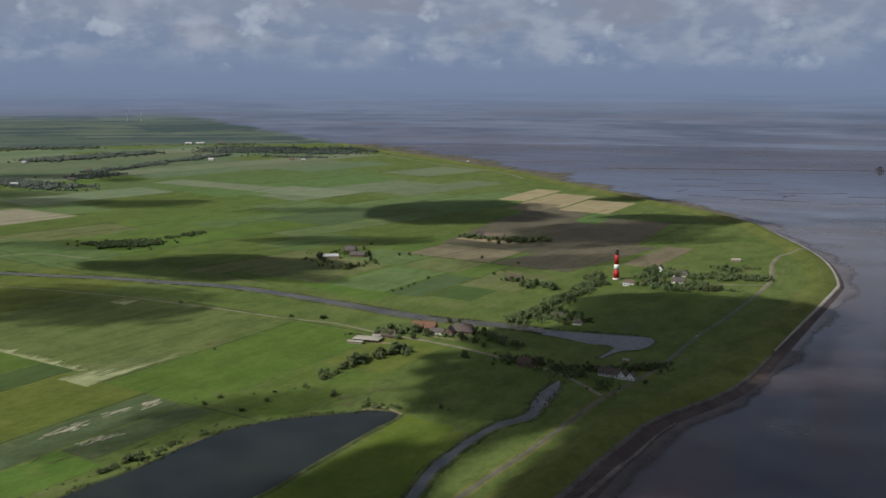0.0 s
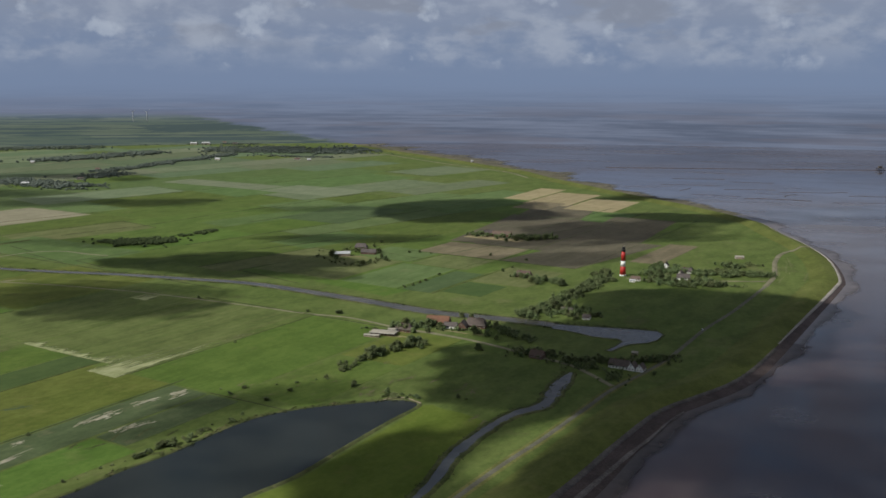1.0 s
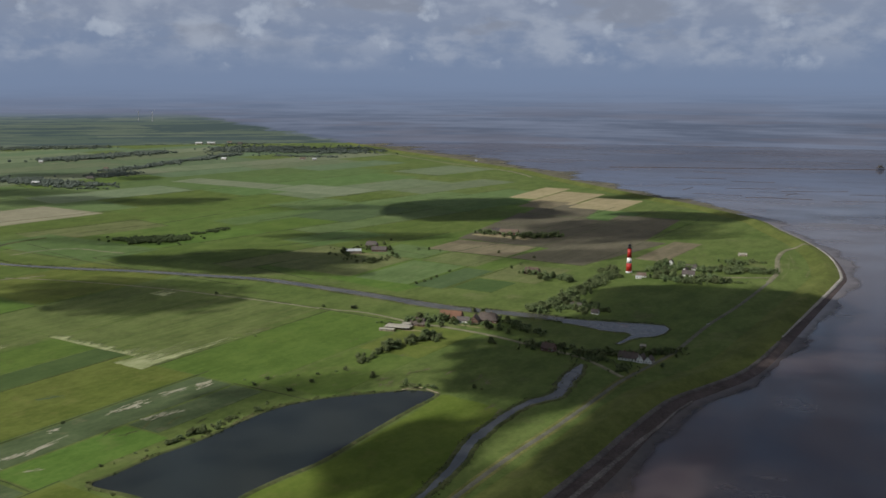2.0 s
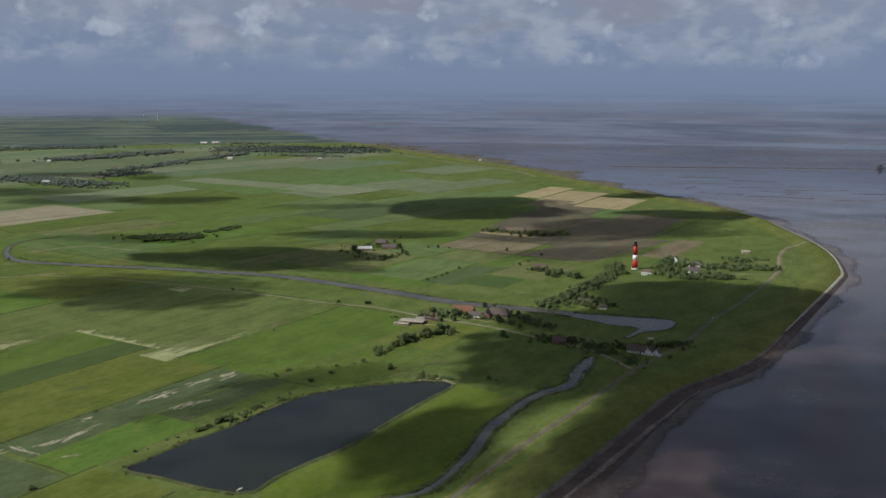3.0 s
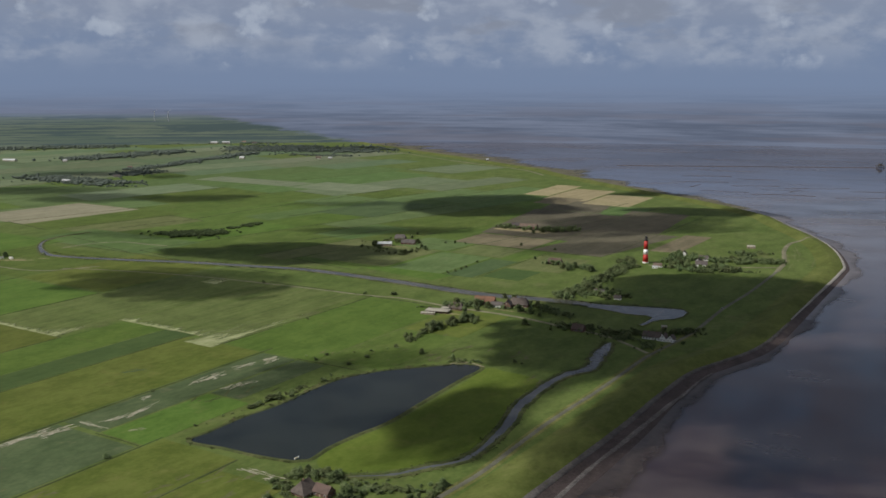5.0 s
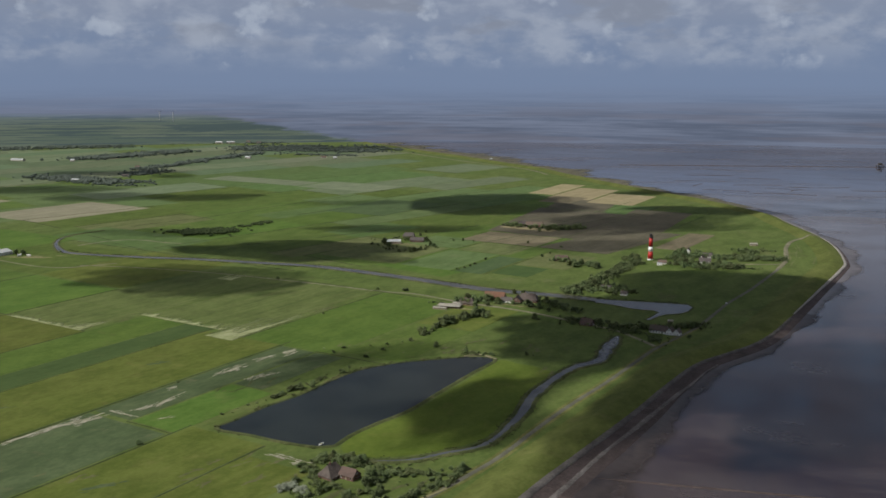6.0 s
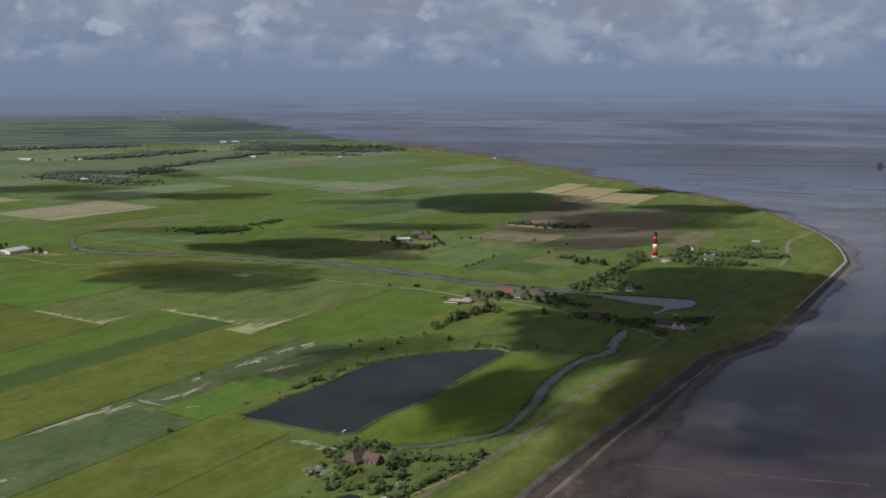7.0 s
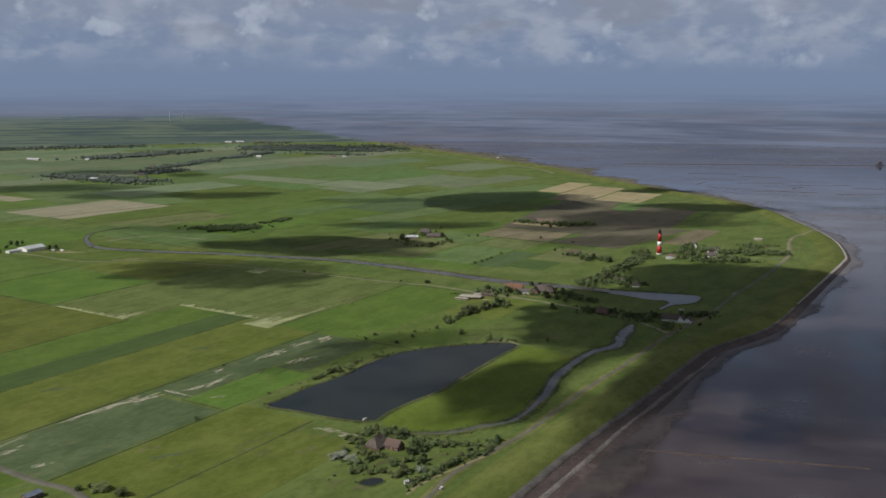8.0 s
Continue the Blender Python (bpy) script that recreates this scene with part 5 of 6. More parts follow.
undergrowth([(380, 1282), (392, 1290), (404, 1304), (420, 1296), (432, 1286)], 54, 4, 8, 6, 104)
undergrowth([(360, 1300), (400, 1330), (416, 1362), (450, 1372)], 44, 3, 6, 8, 105)
undergrowth([(366, 1224), (378, 1218), (388, 1224)], 16, 2, 4, 4, 106)


def woodland(name, line, half, height, count, seed, label, key="wood"):
    """A far wood: many clumps of leaves on short trunks, one mass."""
    gen = np.random.default_rng(seed)
    pts = smooth(line, 20)
    verts, faces = [], []
    for _ in range(count):
        p = pts[gen.integers(len(pts))]
        a, q = gen.uniform(0, 6.283), half * 0.85 * gen.uniform() ** 0.6
        x, y = p.x + q * math.cos(a), p.y + q * math.sin(a)
        if noise.noise((x / 70, y / 70, seed * 1.7)) < -0.22:
            continue
        if gen.uniform() < 0.12:
            x, y = x + gen.normal() * half * 0.5, y + gen.normal() * half * 0.5
        h = height * gen.uniform(0.45, 0.85)
        for k in range(2):
            c = (x + gen.normal() * h * 0.25, y + gen.normal() * h * 0.18, h * (0.34 + 0.26 * k))
            r = h * gen.uniform(0.32, 0.46)
            lump(gen, c, (r * 2.0, r * 2.0, r * 0.85), verts, faces)
            leaf_faces(gen, c, (r * 1.7, r * 1.7, r * 0.8), 14, h * 0.10, verts, faces)
    ob = new(name, mesh_of(name, verts, faces, M[key], True))
    tagged(ob, label, "woodland", "far woods", "stuff")


woodland("copse", [(-470, 1640), (-450, 1670), (-436, 1690)], 16, 6, 110, 40, "low end of a copse in open pasture", "copse_leaf")
woodland("copse", [(-568, 1560), (-535, 1572), (-500, 1580)], 40, 7, 620, 31, "small dark copse in open pasture", "copse_leaf")
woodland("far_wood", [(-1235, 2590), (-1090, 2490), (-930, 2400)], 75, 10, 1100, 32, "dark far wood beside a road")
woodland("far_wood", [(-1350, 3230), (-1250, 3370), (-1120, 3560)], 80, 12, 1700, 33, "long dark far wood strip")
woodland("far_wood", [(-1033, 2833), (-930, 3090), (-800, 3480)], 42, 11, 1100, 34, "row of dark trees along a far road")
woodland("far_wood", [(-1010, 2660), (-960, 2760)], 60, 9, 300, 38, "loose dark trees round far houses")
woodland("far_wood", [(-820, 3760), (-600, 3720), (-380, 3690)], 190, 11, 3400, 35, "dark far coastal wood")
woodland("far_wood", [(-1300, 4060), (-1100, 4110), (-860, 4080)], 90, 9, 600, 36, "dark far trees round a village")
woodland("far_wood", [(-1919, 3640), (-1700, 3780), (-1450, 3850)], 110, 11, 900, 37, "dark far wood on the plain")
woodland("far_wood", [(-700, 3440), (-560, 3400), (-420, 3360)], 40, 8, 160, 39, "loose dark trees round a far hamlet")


# ------------------------------------------------------------------ buildings
def box(bm, x0, x1, y0, y1, z0, z1):
    v = [bm.verts.new(p) for p in ((x0, y0, z0), (x1, y0, z0), (x1, y1, z0), (x0, y1, z0), (x0, y0, z1), (x1, y0, z1), (x1, y1, z1), (x0, y1, z1))]
    for f in ((3, 2, 1, 0), (4, 5, 6, 7), (0, 1, 5, 4), (1, 2, 6, 5), (2, 3, 7, 6), (3, 0, 4, 7)):
        bm.faces.new([v[i] for i in f])


def house(name, x, y, angle, length, width, wall_h, roof_h, wall, roof, label, category="house", hip=0.0, windows=4, chimneys=1, door=True, eave=0.5, group=""):
    """A house with a pitched roof; its ridge runs along its length."""
    root = new(name)
    l, w = length / 2, width / 2
    bm = bmesh.new()
    base = [(-l, -w), (l, -w), (l, w), (-l, w)]
    lo = [bm.verts.new((a, b, -0.3)) for a, b in base]
    hi = [bm.verts.new((a, b, wall_h)) for a, b in base]
    for i in range(4):
        bm.faces.new((lo[i], lo[(i + 1) % 4], hi[(i + 1) % 4], hi[i]))
    top = wall_h + roof_h
    if hip < 0.01:
        ga, gb = bm.verts.new((-l, 0, top - 0.05)), bm.verts.new((l, 0, top - 0.05))
        bm.faces.new((hi[3], hi[0], ga))
        bm.faces.new((hi[1], hi[2], gb))
    part("wall", bm, M[wall], root)
    # roof slabs with thickness and overhang
    drop = eave * roof_h / w
    r = l - hip * w if hip else l + 0.25
    e = l + (eave if hip else 0.25)
    bm = bmesh.new()
    for t in (0.0, -0.28):
        low = [bm.verts.new((a, b, wall_h - drop + 0.3 + t)) for a, b in ((-e, -w - eave), (e, -w - eave), (e, w + eave), (-e, w + eave))]
        ridge = [bm.verts.new((-r, 0, top + 0.3 + t)), bm.verts.new((r, 0, top + 0.3 + t))]
        bm.faces.new((low[0], low[1], ridge[1], ridge[0]))
        bm.faces.new((low[2], low[3], ridge[0], ridge[1]))
        if hip:
            bm.faces.new((low[1], low[2], ridge[1]))
            bm.faces.new((low[3], low[0], ridge[0]))
        if t == 0.0:
            upper = low, ridge
    for i in range(4):
        bm.faces.new((upper[0][i], low[i], low[(i + 1) % 4], upper[0][(i + 1) % 4])) if hip or i in (0, 2) else None
    bmesh.ops.recalc_face_normals(bm, faces=bm.faces)
    roof_ob = part("roof", bm, M[roof], root)
    for i in range(chimneys):
        bm = bmesh.new()
        cx = (-0.45 + 0.9 * i) * r
        box(bm, cx - 0.45, cx + 0.45, -0.4, 0.4, top - 0.6, top + 1.5)
        box(bm, cx - 0.55, cx + 0.55, -0.5, 0.5, top + 1.5, top + 1.65)
        part("chimney", bm, M["brick"], roof_ob)
    for side in (-1, 1):
        for i in range(windows):
            wx = -l + (i + 0.5) * length / windows
            if door and i == windows // 2 and side < 0:
                bm = bmesh.new()
                box(bm, wx - 0.55, wx + 0.55, side * w - 0.06, side * w + 0.06, 0.0, 2.1)
                part("door", bm, M["timber"], root)
                continue
            bm = bmesh.new()
            for a, b, c, d in ((-0.75, 0.75, -0.08, 0), (-0.75, 0.75, 1.3, 1.38), (-0.75, -0.66, 0, 1.3), (0.66, 0.75, 0, 1.3)):
                box(bm, wx + a, wx + b, side * w - 0.07, side * w + 0.07, 0.95 + c, 0.95 + d)
            win = part("window", bm, M["white"], root)
            bm = bmesh.new()
            box(bm, wx - 0.66, wx + 0.66, side * w - 0.03, side * w + 0.03, 0.95, 2.25)
            part("pane", bm, M["glass"], win)
    bm = bmesh.new()
    limb(bm, (-r, 0, top + 0.3), (r, 0, top + 0.3), 0.16, 0.16, 6)
    part("ridge", bm, M[roof], roof_ob)
    if not hip and width > 6:
        for side in (-1, 1):
            for gy, gz in ((-width * 0.22, 0.95), (width * 0.22, 0.95), (0, wall_h + roof_h * 0.25)):
                bm = bmesh.new()
                for a, b, c, d in ((-0.6, 0.6, -0.08, 0), (-0.6, 0.6, 1.1, 1.18), (-0.6, -0.52, 0, 1.1), (0.52, 0.6, 0, 1.1)):
                    box(bm, side * l - 0.07, side * l + 0.07, gy + a, gy + b, gz + c, gz + d)
                win = part("window", bm, M["white"], root)
                bm = bmesh.new()
                box(bm, side * l - 0.03, side * l + 0.03, gy - 0.52, gy + 0.52, gz, gz + 1.1)
                part("pane", bm, M["glass"], win)
    root.matrix_basis = pose(x, y, 0.1, 0, 0, angle)
    return tagged(root, label, category, group)


G1 = "canal hamlet houses"
house("bungalow", -79, 978, -16, 26, 12, 3.0, 0.8, "brick", "felt", "low house with cream flat-pitched roof by the canal hamlet", "house", 0.6, 6, 0, True, 1.8, G1)
house("shed", -70, 987, -16, 9, 6, 3.6, 0.7, "white", "felt", "raised cream-roofed workshop behind the low house", "shed", 0, 2, 0, False, 0.4, G1)
house("outbuilding", -91, 968, -16, 17, 5, 2.2, 0.4, "timber", "felt", "low cream-roofed open shed", "shed", 0, 3, 0, False, 0.8, G1)
house("farmhouse", -57, 992, -20, 19, 11, 3.2, 5.0, "brick", "thatch", "old farmhouse with grey thatched roof", "house", 0.5, 5, 1, True, 0.7, G1)
house("barn", -20, 1024, -14, 26, 13, 4.0, 5.2, "brick", "tile_orange", "long brick barn with orange clay-tile roof", "barn", 0, 5, 0, True, 0.6, G1)
house("cottage", -6, 1006, -14, 15, 8, 3.0, 3.4, "white", "tile_dark", "white cottage with dark tiled roof", "house", 0, 4, 1, True, 0.5, G1)
house("gable_house", 7, 1002, 76, 14, 10, 4.2, 5.0, "brick", "tile_dark", "red brick gable house with dark roof", "house", 0, 3, 1, True, 0.5, G1)
house("farmhouse", 22, 1010, -18, 24, 13, 3.6, 6.5, "brick", "thatch", "large brick farmhouse with dark thatched roof", "house", 0.45, 6, 2, True, 0.7, G1)
G2 = "dike hamlet houses"
house("cottage", 79, 890, -30, 14, 9, 3.2, 4.5, "brick", "tile_red", "small brick cottage with faded red roof", "house", 0, 4, 1, True, 0.5, G2)
house("long_house", 155, 857, -30, 20, 9, 3.2, 4.6, "white", "thatch", "long white-walled house with thatched roof behind the dike", "house", 0, 6, 2, True, 0.6, G2)
house("gable_house", 166, 850, 58, 10, 7, 3.6, 4.0, "white", "thatch", "white gabled house wing with thatched roof", "house", 0, 3, 0, True, 0.5, G2)
house("gable_house", 173, 846, 58, 9, 7, 3.4, 3.8, "white", "thatch", "white gabled house wing with thatched roof", "house", 0, 3, 0, True, 0.5, G2)
house("shed", 178, 901, -20, 6, 4, 2.2, 1.2, "timber", "felt", "small pale shed among trees", "shed", 0, 2, 0, True, 0.3, G2)
house("cottage", 151, 1047, -20, 9, 6, 2.4, 2.8, "white", "tile_dark", "white cottage by the canal", "house", 0, 3, 1, True, 0.5, "canal cottages")
house("cottage", 132, 1074, -25, 14, 8, 2.8, 4.2, "brick", "tile_dark", "dark-roofed cottage under trees", "house", 0, 3, 1, True, 0.5, "canal cottages")
G3 = "lighthouse village houses"
house("cottage", 250, 1264, -12, 13, 7, 2.8, 3.0, "white", "tile_red", "small white house with red roof beside the lighthouse", "house", 0, 4, 1, True, 0.5, G3)
house("shed", 244, 1254, -12, 8, 5, 2.4, 1.0, "white", "sheetmetal", "low white shed beside the lighthouse", "shed", 0, 2, 0, True, 0.3, G3)
house("gable_house", 311, 1348, 70, 13, 8, 5.0, 4.5, "white", "tile_dark", "tall white gabled house among trees", "house", 0, 3, 1, True, 0.5, G3)
house("farmhouse", 318, 1272, -15, 18, 9, 3.0, 4.5, "white", "tile_dark", "white-walled farmhouse with grey roof", "house", 0, 5, 1, True, 0.5, G3)
house("farmhouse", 334, 1318, -20, 15, 8, 3.0, 4.2, "white", "tile_dark", "white farmhouse with dark grey roof among trees", "house", 0, 5, 1, True, 0.5, G3)
house("cottage", 320, 1296, 62, 12, 7, 3.0, 4.0, "white", "tile_dark", "white cottage with grey roof", "house", 0, 3, 1, True, 0.5, G3)
house("barn", 443, 1428, -8, 13, 7, 3.0, 1.6, "timber", "felt", "pale-roofed shed at the field's edge", "barn", 0, 3, 0, True, 0.4, G3)
house("shed", 524, 1300, 30, 9, 5, 2.6, 1.6, "white", "sheetmetal", "small pale hut on the dike meadow", "shed", 0, 2, 0, True, 0.3)
G4 = "field farm buildings"
house("barn", -172, 1449, 5, 24, 15, 4.5, 2.5, "timber", "sheetmetal", "barn with bright pale metal roof", "barn", 0, 4, 0, True, 0.5, G4)
house("farmhouse", -148, 1512, -10, 20, 11, 3.4, 5.5, "brick", "tile_dark", "brick farmhouse with dark roof", "house", 0.4, 5, 1, True, 0.5, G4)
house("barn", -132, 1466, -10, 24, 11, 3.4, 4.5, "brick", "tile_dark", "long brick barn with dull dark roof", "barn", 0, 5, 0, True, 0.5, G4)
house("farmhouse", 98, 1286, -20, 22, 11, 3.4, 5.5, "brick", "tile_red", "farmhouse with faded red roof under trees", "house", 0.3, 5, 1, True, 0.5, G4)
house("barn", 89, 1642, -15, 34, 13, 4.0, 5.0, "brick", "tile_red", "red-roofed barn at the ploughland", "barn", 0, 5, 0, True, 0.5, G4)
house("farmhouse", 66, 1660, 20, 18, 10, 3.4, 5.0, "brick", "tile_dark", "dark-roofed farmhouse at the ploughland", "house", 0, 4, 1, True, 0.5, G4)
G5 = "big barn farm"
house("big_barn", -806, 1338, 58, 36, 26, 5.0, 3.2, "white", "sheetmetal", "large barn with pale grey metal roof", "barn", 0, 5, 0, True, 0.6, G5)
house("annex", -826, 1318, 58, 26, 10, 3.5, 1.2, "white", "sheetmetal", "low white annex before the large barn", "shed", 0, 4, 0, True, 0.4, G5)
for bx, by, ang in ((-766, 1327, 20), (-751, 1327, -10)):
    house("trailer", bx, by, ang, 6, 2.5, 2.6, 0.3, "white", "white", "white trailer parked in the farmyard", "trailer", 0, 2, 0, True, 0.05, G5)
G6 = "pond farm buildings"
house("farmhouse", -167, 461, 52, 15, 12.5, 2.6, 6.8, "brick", "thatch", "old farmhouse with steep weathered thatched roof", "house", 0.55, 4, 1, True, 0.8, G6)
house("barn", -154, 458, -32, 13, 9, 3.0, 4.2, "brick", "tile_red", "brick side wing with red clay-tile roof", "barn", 0, 3, 0, True, 0.5, G6)
house("shed", -142, 391, 20, 3.4, 2.2, 2.0, 0.6, "white", "sheetmetal", "small pale garden shed", "shed", 0, 1, 0, True, 0.2, G6)
house("shed", -398, 368, 58, 12, 7, 3.0, 1.6, "brick", "slate", "brick shed with blue-grey roof beside the farm road", "shed", 0, 3, 0, True, 0.4)
G7 = "far houses"
for hx, hy, hl, hw, ht, roof in ((-1561, 3150, 70, 18, 5, "sheetmetal"), (-1362, 3125, 18, 12, 6, "sheetmetal"), (-1069, 4052, 40, 20, 8, "sheetmetal"), (-1018, 4052, 46, 20, 9, "sheetmetal"), (-892, 4040, 26, 14, 8, "tile_dark"),
                                 (-880, 4128, 30, 14, 9, "sheetmetal"), (-950, 4100, 26, 14, 8, "tile_red"), (82, 3190, 10, 7, 4, "sheetmetal"), (-515, 3267, 26, 12, 5, "tile_red"), (-471, 3241, 18, 12, 5, "sheetmetal"),
                                 (-784, 3255, 26, 12, 6, "sheetmetal"), (-1062, 2882, 20, 12, 5, "tile_red"), (-1105, 2470, 30, 12, 5, "sheetmetal"), (-1010, 2600, 24, 12, 5, "tile_dark")):
    house("far_house", hx, hy, -20 + (hx % 7) * 6, hl * 0.75, hw * 0.75, ht * 0.8, 3.5, "felt", roof, "pale far house with pitched roof", "house", 0, 3, 0, False, 0.5, G7)


# ------------------------------------------------------------------ lighthouse
def ring_part(name, parent, z0, z1, r0, r1, key, label="", n=32, cap=False):
    bm = bmesh.new()
    bmesh.ops.create_cone(bm, cap_ends=True, segments=n, radius1=r0, radius2=r1, depth=z1 - z0, matrix=Matrix.Translation((0, 0, (z0 + z1) / 2)))
    for f in bm.faces:
        f.smooth = len(f.verts) == 4
    return part(name, bm, M[key], parent, label)


def lighthouse(x, y):
    root = new("lighthouse")
    r = lambda z: 4.5 - 1.85 * (z / 34.0) ** 0.8
    ring_part("plinth", root, -0.3, 1.9, 4.9, 4.7, "white", "white base ring")
    ring_part("shaft", root, 1.9, 13.2, r(1.9), r(13.2), "red", "red lower shaft")
    ring_part("shaft", root, 13.2, 20.6, r(13.2), r(20.6), "white", "white middle band")
    ring_part("shaft", root, 20.6, 33.6, r(20.6), r(33.6), "red", "red upper shaft")
    ring_part("cornice", root, 33.6, 34.6, 2.6, 3.4, "black")
    ring_part("gallery", root, 34.6, 34.9, 3.7, 3.7, "black", "dark gallery deck")
    lantern = ring_part("lantern_room", root, 34.9, 37.2, 2.2, 2.2, "black", "dark lower lantern room")
    glazing = ring_part("lantern_glazing", root, 37.2, 39.0, 1.9, 1.9, "glass", "glazed lantern", 12)
    for i in range(12):
        a = 2 * math.pi * i / 12
        bm = bmesh.new()
        limb(bm, (1.93 * math.cos(a), 1.93 * math.sin(a), 37.2), (1.93 * math.cos(a), 1.93 * math.sin(a), 39.0), 0.08, 0.08, 4)
        part("mullion", bm, M["black"], glazing)
    dome = ring_part("dome", root, 39.0, 40.4, 2.3, 0.5, "black", "dark conical cap")
    ring_part("finial", dome, 40.4, 41.4, 0.25, 0.08, "white", "pale finial", 8)
    for z in (35.5, 36.1):
        bm = bmesh.new()
        pts = [(3.6 * math.cos(2 * math.pi * i / 24), 3.6 * math.sin(2 * math.pi * i / 24), z) for i in range(24)]
        for i in range(24):
            limb(bm, pts[i], pts[(i + 1) % 24], 0.05, 0.05, 4)
        part("rail", bm, M["black"], root)
    for i in range(12):
        a = 2 * math.pi * i / 12
        bm = bmesh.new()
        limb(bm, (3.6 * math.cos(a), 3.6 * math.sin(a), 34.9), (3.6 * math.cos(a), 3.6 * math.sin(a), 36.15), 0.05, 0.05, 4)
        part("post", bm, M["black"], root)
    for z, a in ((5, -1.9), (10, -1.2), (16.5, -1.6), (24, -1.9), (29, -1.3)):
        bm = bmesh.new()
        box(bm, -0.35, 0.35, -0.12, 0.12, -0.7, 0.7)
        win = part("window", bm, M["glass"], root)
        win.matrix_basis = Matrix.Rotation(a + math.pi / 2, 4, "Z") @ Matrix.Translation((0, -r(z), z))
    bm = bmesh.new()
    box(bm, -0.7, 0.7, -0.15, 0.15, 0, 2.3)
    door = part("door", bm, M["timber"], root)
    door.matrix_basis = Matrix.Translation((0, -4.8, 0.0))
    root.matrix_basis = pose(x, y, 0.1, 0, 0, 15) @ Matrix.Diagonal((1.0, 1.0, 1.035, 1))
    tagged(root, "tall round lighthouse with red shaft, white band and dark lantern", "lighthouse")


lighthouse(238.5, 1296)


# ------------------------------------------------------------------ small things
def wheel(parent, x, y):
    bm = bmesh.new()
    bmesh.ops.create_cone(bm, cap_ends=True, segments=16, radius1=0.33, radius2=0.33, depth=0.22, matrix=Matrix.Translation((x, y, 0.33)) @ Matrix.Rotation(math.pi / 2, 4, "X"))
    tyre = part("wheel", bm, M["rubber"], parent)
    bm = bmesh.new()
    bmesh.ops.create_cone(bm, cap_ends=True, segments=12, radius1=0.2, radius2=0.2, depth=0.24, matrix=Matrix.Translation((x, y, 0.33)) @ Matrix.Rotation(math.pi / 2, 4, "X"))
    part("rim", bm, M["car"], tyre)


def car(x, y, angle):
    root = new("car")
    bm = bmesh.new()
    box(bm, -2.1, 2.1, -0.85, 0.85, 0.35, 0.85)
    bmesh.ops.bevel(bm, geom=bm.edges[:], offset=0.12, segments=2, affect="EDGES")
    part("body", bm, M["car"], root)
    bm = bmesh.new()
    box(bm, -1.5, 0.9, -0.75, 0.75, 0.85, 1.42)
    for v in bm.verts:
        if v.co.z > 1.2:
            v.co.x = v.co.x * 0.75 - 0.1
            v.co.y *= 0.85
    part("cabin", bm, M["glass"], root, "dark car windows")
    bm = bmesh.new()
    box(bm, -1.2, 0.6, -0.66, 0.66, 1.42, 1.47)
    part("roof", bm, M["white"], root)
    for wx in (-1.3, 1.3):
        for wy in (-0.8, 0.8):
            wheel(root, wx, wy)
    root.matrix_basis = pose(x, y, 0.3, 0, 0, angle)
    return tagged(root, "small silver car on the dike road", "car")


car(-117, 382, 55)
van = car(271, 996, 50)
tagged(van, "pale car parked on the dike road")


def boat(x, y):
    root = new("rowing_boat")
    n, verts, faces = 9, [], []
    for i in range(n):
        s = i / (n - 1)
        w = 0.75 * math.sin(math.pi * (0.15 + 0.8 * s)) ** 0.7
        for k, (oy, oz) in enumerate(((-1, 0.55), (-0.8, 0.05), (0, -0.1), (0.8, 0.05), (1, 0.55))):
            verts.append((-2.2 + 4.4 * s, oy * w, oz))
    for i in range(n - 1):
        for k in range(4):
            faces.append((i * 5 + k, i * 5 + k + 1, i * 5 + k + 6, i * 5 + k + 5))
    hull = new("hull", mesh_of("hull", verts, faces, M["white"]))
    hull.parent = root
    sol = hull.modifiers.new("thick", "SOLIDIFY")
    sol.thickness = 0.08
    for bx in (-0.9, 0.5):
        bm = bmesh.new()
        box(bm, bx - 0.15, bx + 0.15, -0.6, 0.6, 0.3, 0.36)
        part("bench", bm, M["yellow"], root)
    root.matrix_basis = pose(x, y, 0.42, 0, 0, 60) @ Matrix.Diagonal((1.25, 1.25, 1.25, 1))
    tagged(root, "small white rowing boat on the pond", "boat")


boat(-182, 521)


def jetty():
    root = new("jetty")
    line = smooth([(-66, 759), (-60, 763), (-49, 765), (-42, 760), (-38, 755), (-33, 750)], 1.2)
    for i in range(len(line) - 1):
        a, b = line[i], line[i + 1]
        d = (b - a).normalized()
        q = Vector((d.y, -d.x)) * 0.9
        bm = bmesh.new()
        v = []
        for z in (1.05, 1.12):
            v += [bm.verts.new((*(p + s * q + e * d), z)) for p, s, e in ((a, -1, 0.04), (a, 1, 0.04), (b, 1, -0.04), (b, -1, -0.04))]
        for f in ((3, 2, 1, 0), (4, 5, 6, 7), (0, 1, 5, 4), (1, 2, 6, 5), (2, 3, 7, 6), (3, 0, 4, 7)):
            bm.faces.new([v[k] for k in f])
        part("plank", bm, M["timber"], root)
        if i % 3 == 0:
            bm = bmesh.new()
            limb(bm, (a.x, a.y, 0.0), (a.x, a.y, 1.3), 0.12, 0.12, 6)
            part("post", bm, M["timber"], root)
    tagged(root, "pale curved timber edging at the pond's end", "jetty")


jetty()


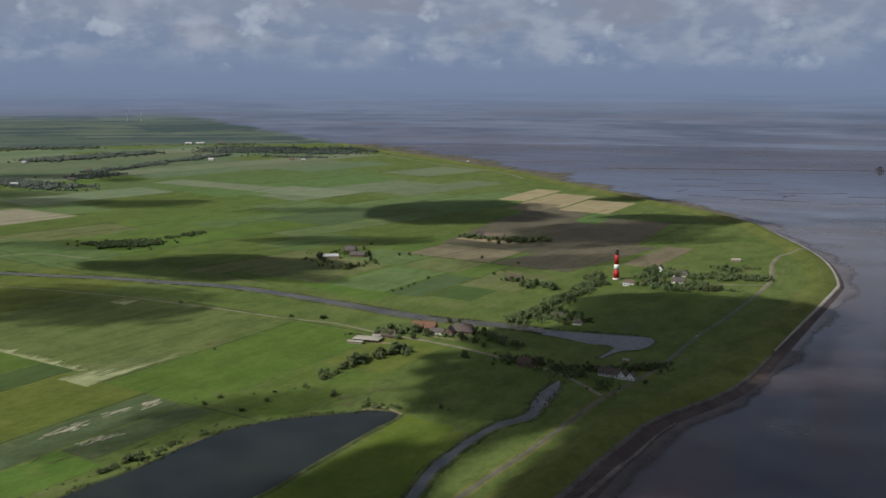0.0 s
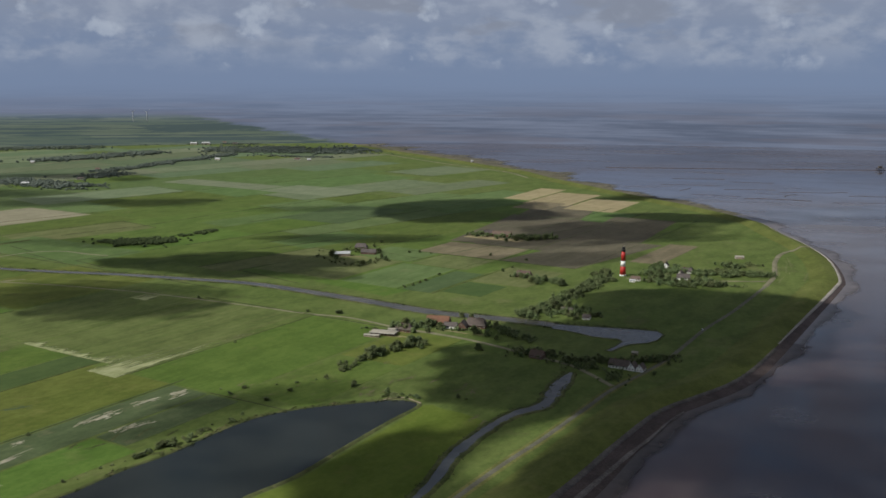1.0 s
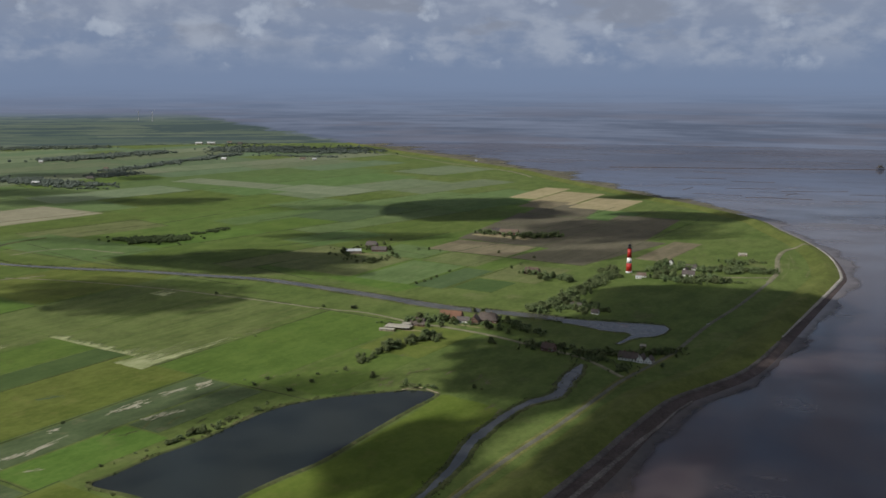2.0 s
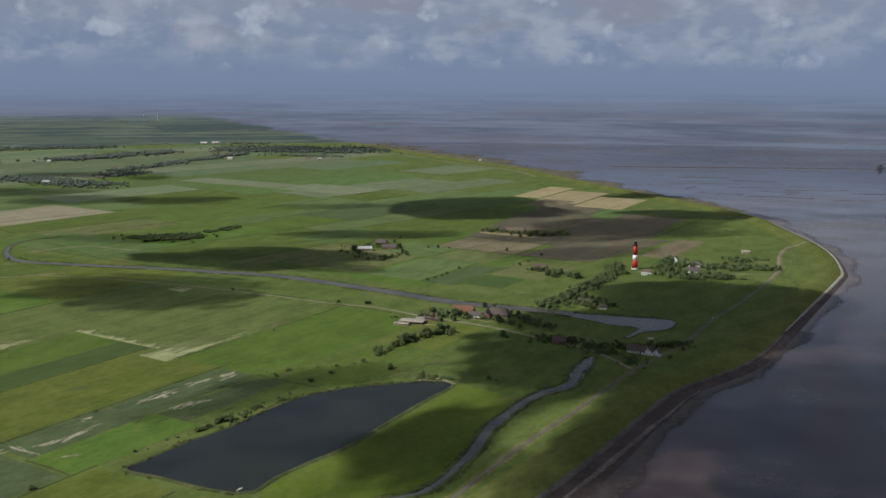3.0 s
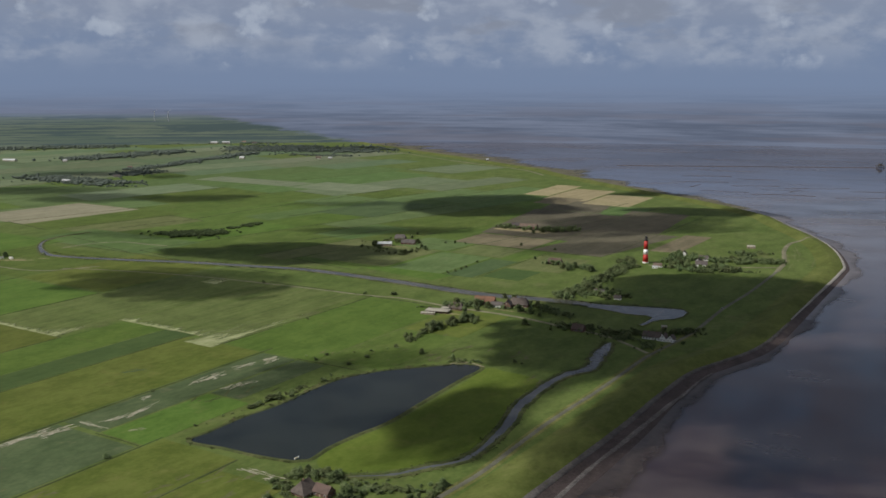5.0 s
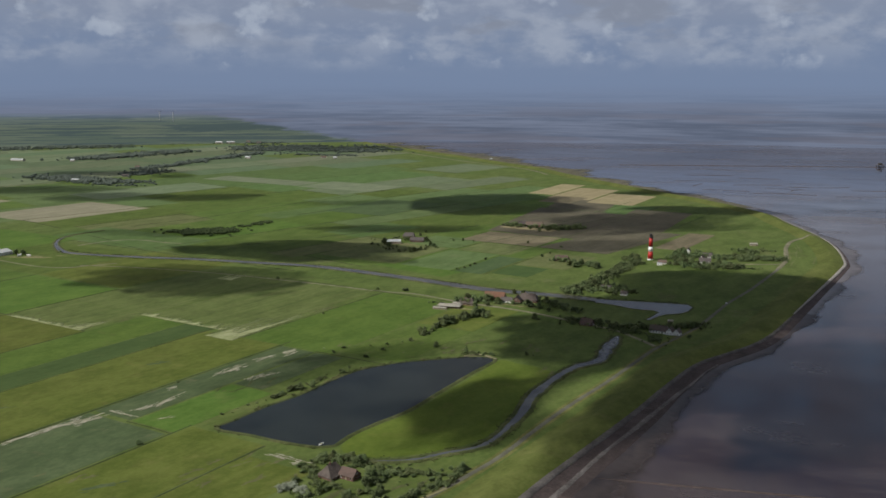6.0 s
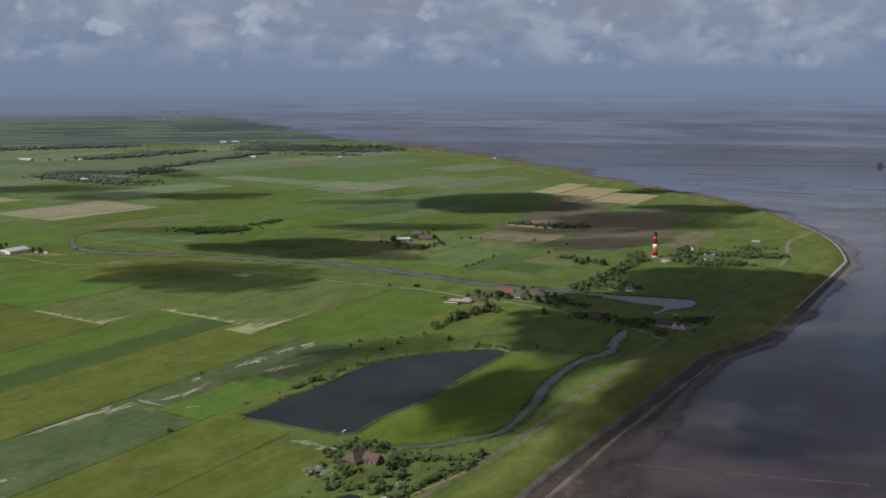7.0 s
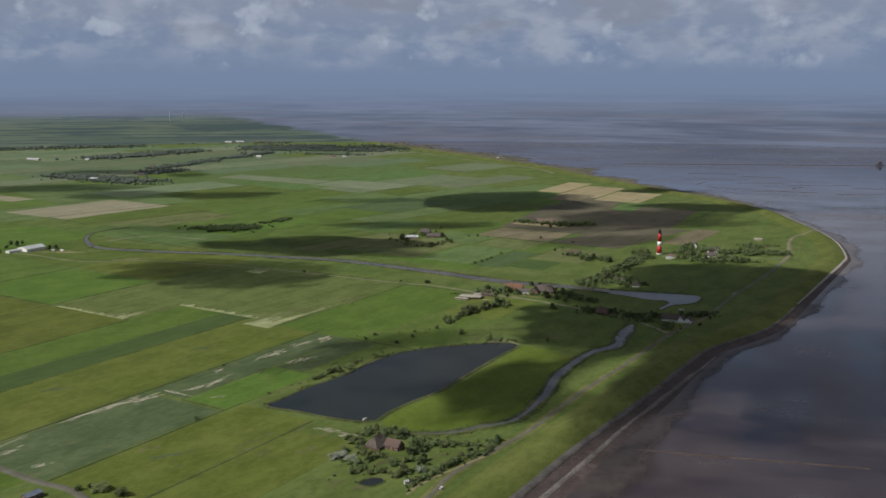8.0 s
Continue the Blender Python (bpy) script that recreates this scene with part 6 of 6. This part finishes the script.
def turbine(d, side):
    """A wind turbine standing on the far land; side: its bearing from straight ahead, in radians."""
    r = FLAT_R + (RIM_R - FLAT_R) * (1 - FLAT_R / d)
    z = SEA_Z + (EYE_Z - SEA_Z) * (1 - r / d)
    k = r / d
    root = new("wind_turbine")
    bm = bmesh.new()
    limb(bm, (0, 0, -4), (0, 0, 62), 2.6, 1.6, 10)
    part("tower", bm, M["turbine"], root)
    bm = bmesh.new()
    box(bm, -1.6, 1.6, -3, 5, 61, 64.5)
    nacelle = part("nacelle", bm, M["turbine"], root)
    for i in range(3):
        a = 2 * math.pi * i / 3 + side * 5
        bm = bmesh.new()
        limb(bm, (0, -3.6, 62.8), (26 * math.cos(a), -3.6, 62.8 + 26 * math.sin(a)), 1.2, 0.4, 6)
        part("blade", bm, M["turbine"], nacelle)
    root.matrix_basis = pose(MID.x + r * math.sin(side), MID.y + r * math.cos(side), z, 0, 0, 20) @ Matrix.Diagonal((k, k, k, 1))
    tagged(root, "white three-bladed wind turbine on the far land", "wind turbine", "far turbines")


turbine(6700, -0.281)
turbine(6800, -0.294)


# groynes and the long causeway on the flats
def low_dam(name, pts, width, height, label):
    h = width / 2
    ob = loft(name, smooth(pts, 30), [(-h, SEA_Z - 0.05), (-h * 0.4, SEA_Z + height), (h * 0.4, SEA_Z + height), (h, SEA_Z - 0.05)], M["stone"])
    tagged(ob, label, "groyne", "groynes on the flats", "structure")


low_dam("causeway", [(500, 3010), (624, 2998), (865, 2974), (1310, 2929), (1700, 2890)], 8, 0.9, "long dark stone causeway across the flats")
groyne_rng = random.Random(12)
for gx, gy, length, lean in ((640, 2500, 150, -0.2), (760, 2390, 130, -0.1), (900, 2330, 170, -0.06), (640, 2270, 120, -0.45), (760, 2190, 150, -0.3), (930, 2130, 130, -0.05), (1060, 2160, 120, 0.05), (700, 2660, 140, -0.1), (820, 2560, 110, -0.2),
                             (600, 2400, 70, 0.9), (820, 2270, 70, 0.8), (1000, 2250, 90, -0.1)):
    line = [(gx + length * (k / 3 - 0.5) * math.cos(lean), gy + length * (k / 3 - 0.5) * math.sin(lean) + groyne_rng.uniform(-9, 9)) for k in range(4)]
    low_dam("groyne", line, groyne_rng.uniform(3, 6), groyne_rng.uniform(0.25, 0.5), "low dark brushwood groyne on the mud")
low_dam("groyne", [(15, 462), (60, 452), (110, 441), (200, 420)], 3, 0.5, "low dark brushwood groyne on the mud")


def platform(x, y):
    root = new("ferry_landing")
    for px in (-9, -3, 3, 9):
        for py in (-5, 5):
            bm = bmesh.new()
            limb(bm, (px, py, -2), (px, py, 7), 0.7, 0.7, 8)
            part("pile", bm, M["black"], root)
    bm = bmesh.new()
    box(bm, -12, 12, -7, 7, 7, 8.2)
    part("deck", bm, M["concrete"], root)
    bm = bmesh.new()
    box(bm, -5, 5, -4, 4, 8.2, 13.5)
    part("cabin", bm, M["concrete"], root)
    bm = bmesh.new()
    limb(bm, (7, 0, 8), (7, 0, 20), 0.5, 0.3, 6)
    part("mast", bm, M["black"], root)
    root.matrix_basis = pose(x, y, SEA_Z, 0, 0, 10)
    tagged(root, "small ferry landing on piles at the causeway's end", "jetty")


platform(1330, 2925)


# ------------------------------------------------------------------ clouds above the land
CLOUD_Z = 760.0
cloud_rng = random.Random(9)
cloud_shift = SUN_FROM * (CLOUD_Z / math.tan(SUN_HEIGHT))


def cloud_mesh(seed, key):
    bm = bmesh.new()
    bmesh.ops.create_icosphere(bm, subdivisions=4, radius=1)
    for v in bm.verts:
        p = v.co.copy()
        puff = 0.26 * noise.noise(p * 2.2 + Vector((seed * 7.0, 0, 0))) + 0.20 * noise.noise(p * 5 + Vector((0, seed * 3.0, 0))) + 0.10 * noise.noise(p * 9)
        v.co = p * (1 + puff)
        v.co.z = v.co.z * 0.45 if v.co.z > 0 else v.co.z * 0.12
    for f in bm.faces:
        f.smooth = True
    me = bpy.data.meshes.new("cloud")
    bm.to_mesh(me)
    bm.free()
    me.materials.append(M[key])
    return me


CLOUD_MESHES = [[cloud_mesh(i, key) for i in range(3)] for key in ("thin_cloud", "cloud", "veil")]


def cloud(x, y, rx, ry, angle=0.0, dense=0):
    """A cumulus whose shade falls round x, y."""
    ob = new("cloud", CLOUD_MESHES[dense][cloud_rng.randrange(3)])
    ob.matrix_basis = pose(x + cloud_shift.x, y + cloud_shift.y, CLOUD_Z, 0, 0, angle)
    ob.scale = (rx, ry, (rx + ry) / 2)
    tagged(ob, "drifting white fair-weather cumulus cloud", "cloud", "cumulus clouds", "stuff")


for c in [(80, 842, 126, 120, 30, 1), (175, 900, 170, 105, 40, 1), (265, 990, 175, 130, 40, 1), (110, 985, 95, 75, 0, 1), (270, 1100, 170, 110, 10, 1), (360, 1060, 120, 90, 30, 1), (180, 770, 130, 75, 48, 1), (108, 645, 130, 52, 56, 1), (45, 570, 110, 34, 57, 0), (30, 500, 90, 30, 57, 2),
          (55, 740, 90, 55, 40, 0), (20, 690, 60, 22, 45, 2), (-62, 612, 98, 48, 54, 1), (-38, 556, 75, 30, 52, 0), (-95, 545, 60, 26, 50, 2), (-342, 1374, 198, 98, -12, 1), (-215, 1300, 90, 32, -20, 0), (-465, 1185, 200, 56, -10, 0), (-400, 1085, 120, 70, 0, 0), (-520, 1135, 110, 52, 0, 0),
          (10, 1975, 185, 215, 20, 1), (130, 1900, 120, 70, 0, 0), (290, 1690, 240, 140, 30, 0), (400, 1630, 120, 50, 0, 2), (450, 2200, 120, 65, 0, 1), (460, 1870, 170, 62, -15, 1), (-180, 1610, 190, 48, 0, 0), (60, 1560, 120, 44, 0, 2),
          (-900, 2110, 160, 100, 0, 0), (-660, 2100, 135, 100, 0, 0), (-880, 2610, 65, 75, 0, 0), (-225, 715, 110, 40, 40, 2), (-160, 770, 100, 34, 20, 2), (300, 650, 230, 130, 45, 1), (520, 700, 260, 170, 30, 1), (900, 1900, 400, 160, 0, 0),
          (-1100, 2700, 260, 80, 0, 0), (-560, 3740, 360, 200, 0, 2), (-1150, 2250, 250, 100, 0, 0), (-300, 2000, 150, 50, 0, 2), (150, 1420, 160, 60, 10, 2), (-620, 1560, 160, 40, -10, 2)]:
    cloud(*c)
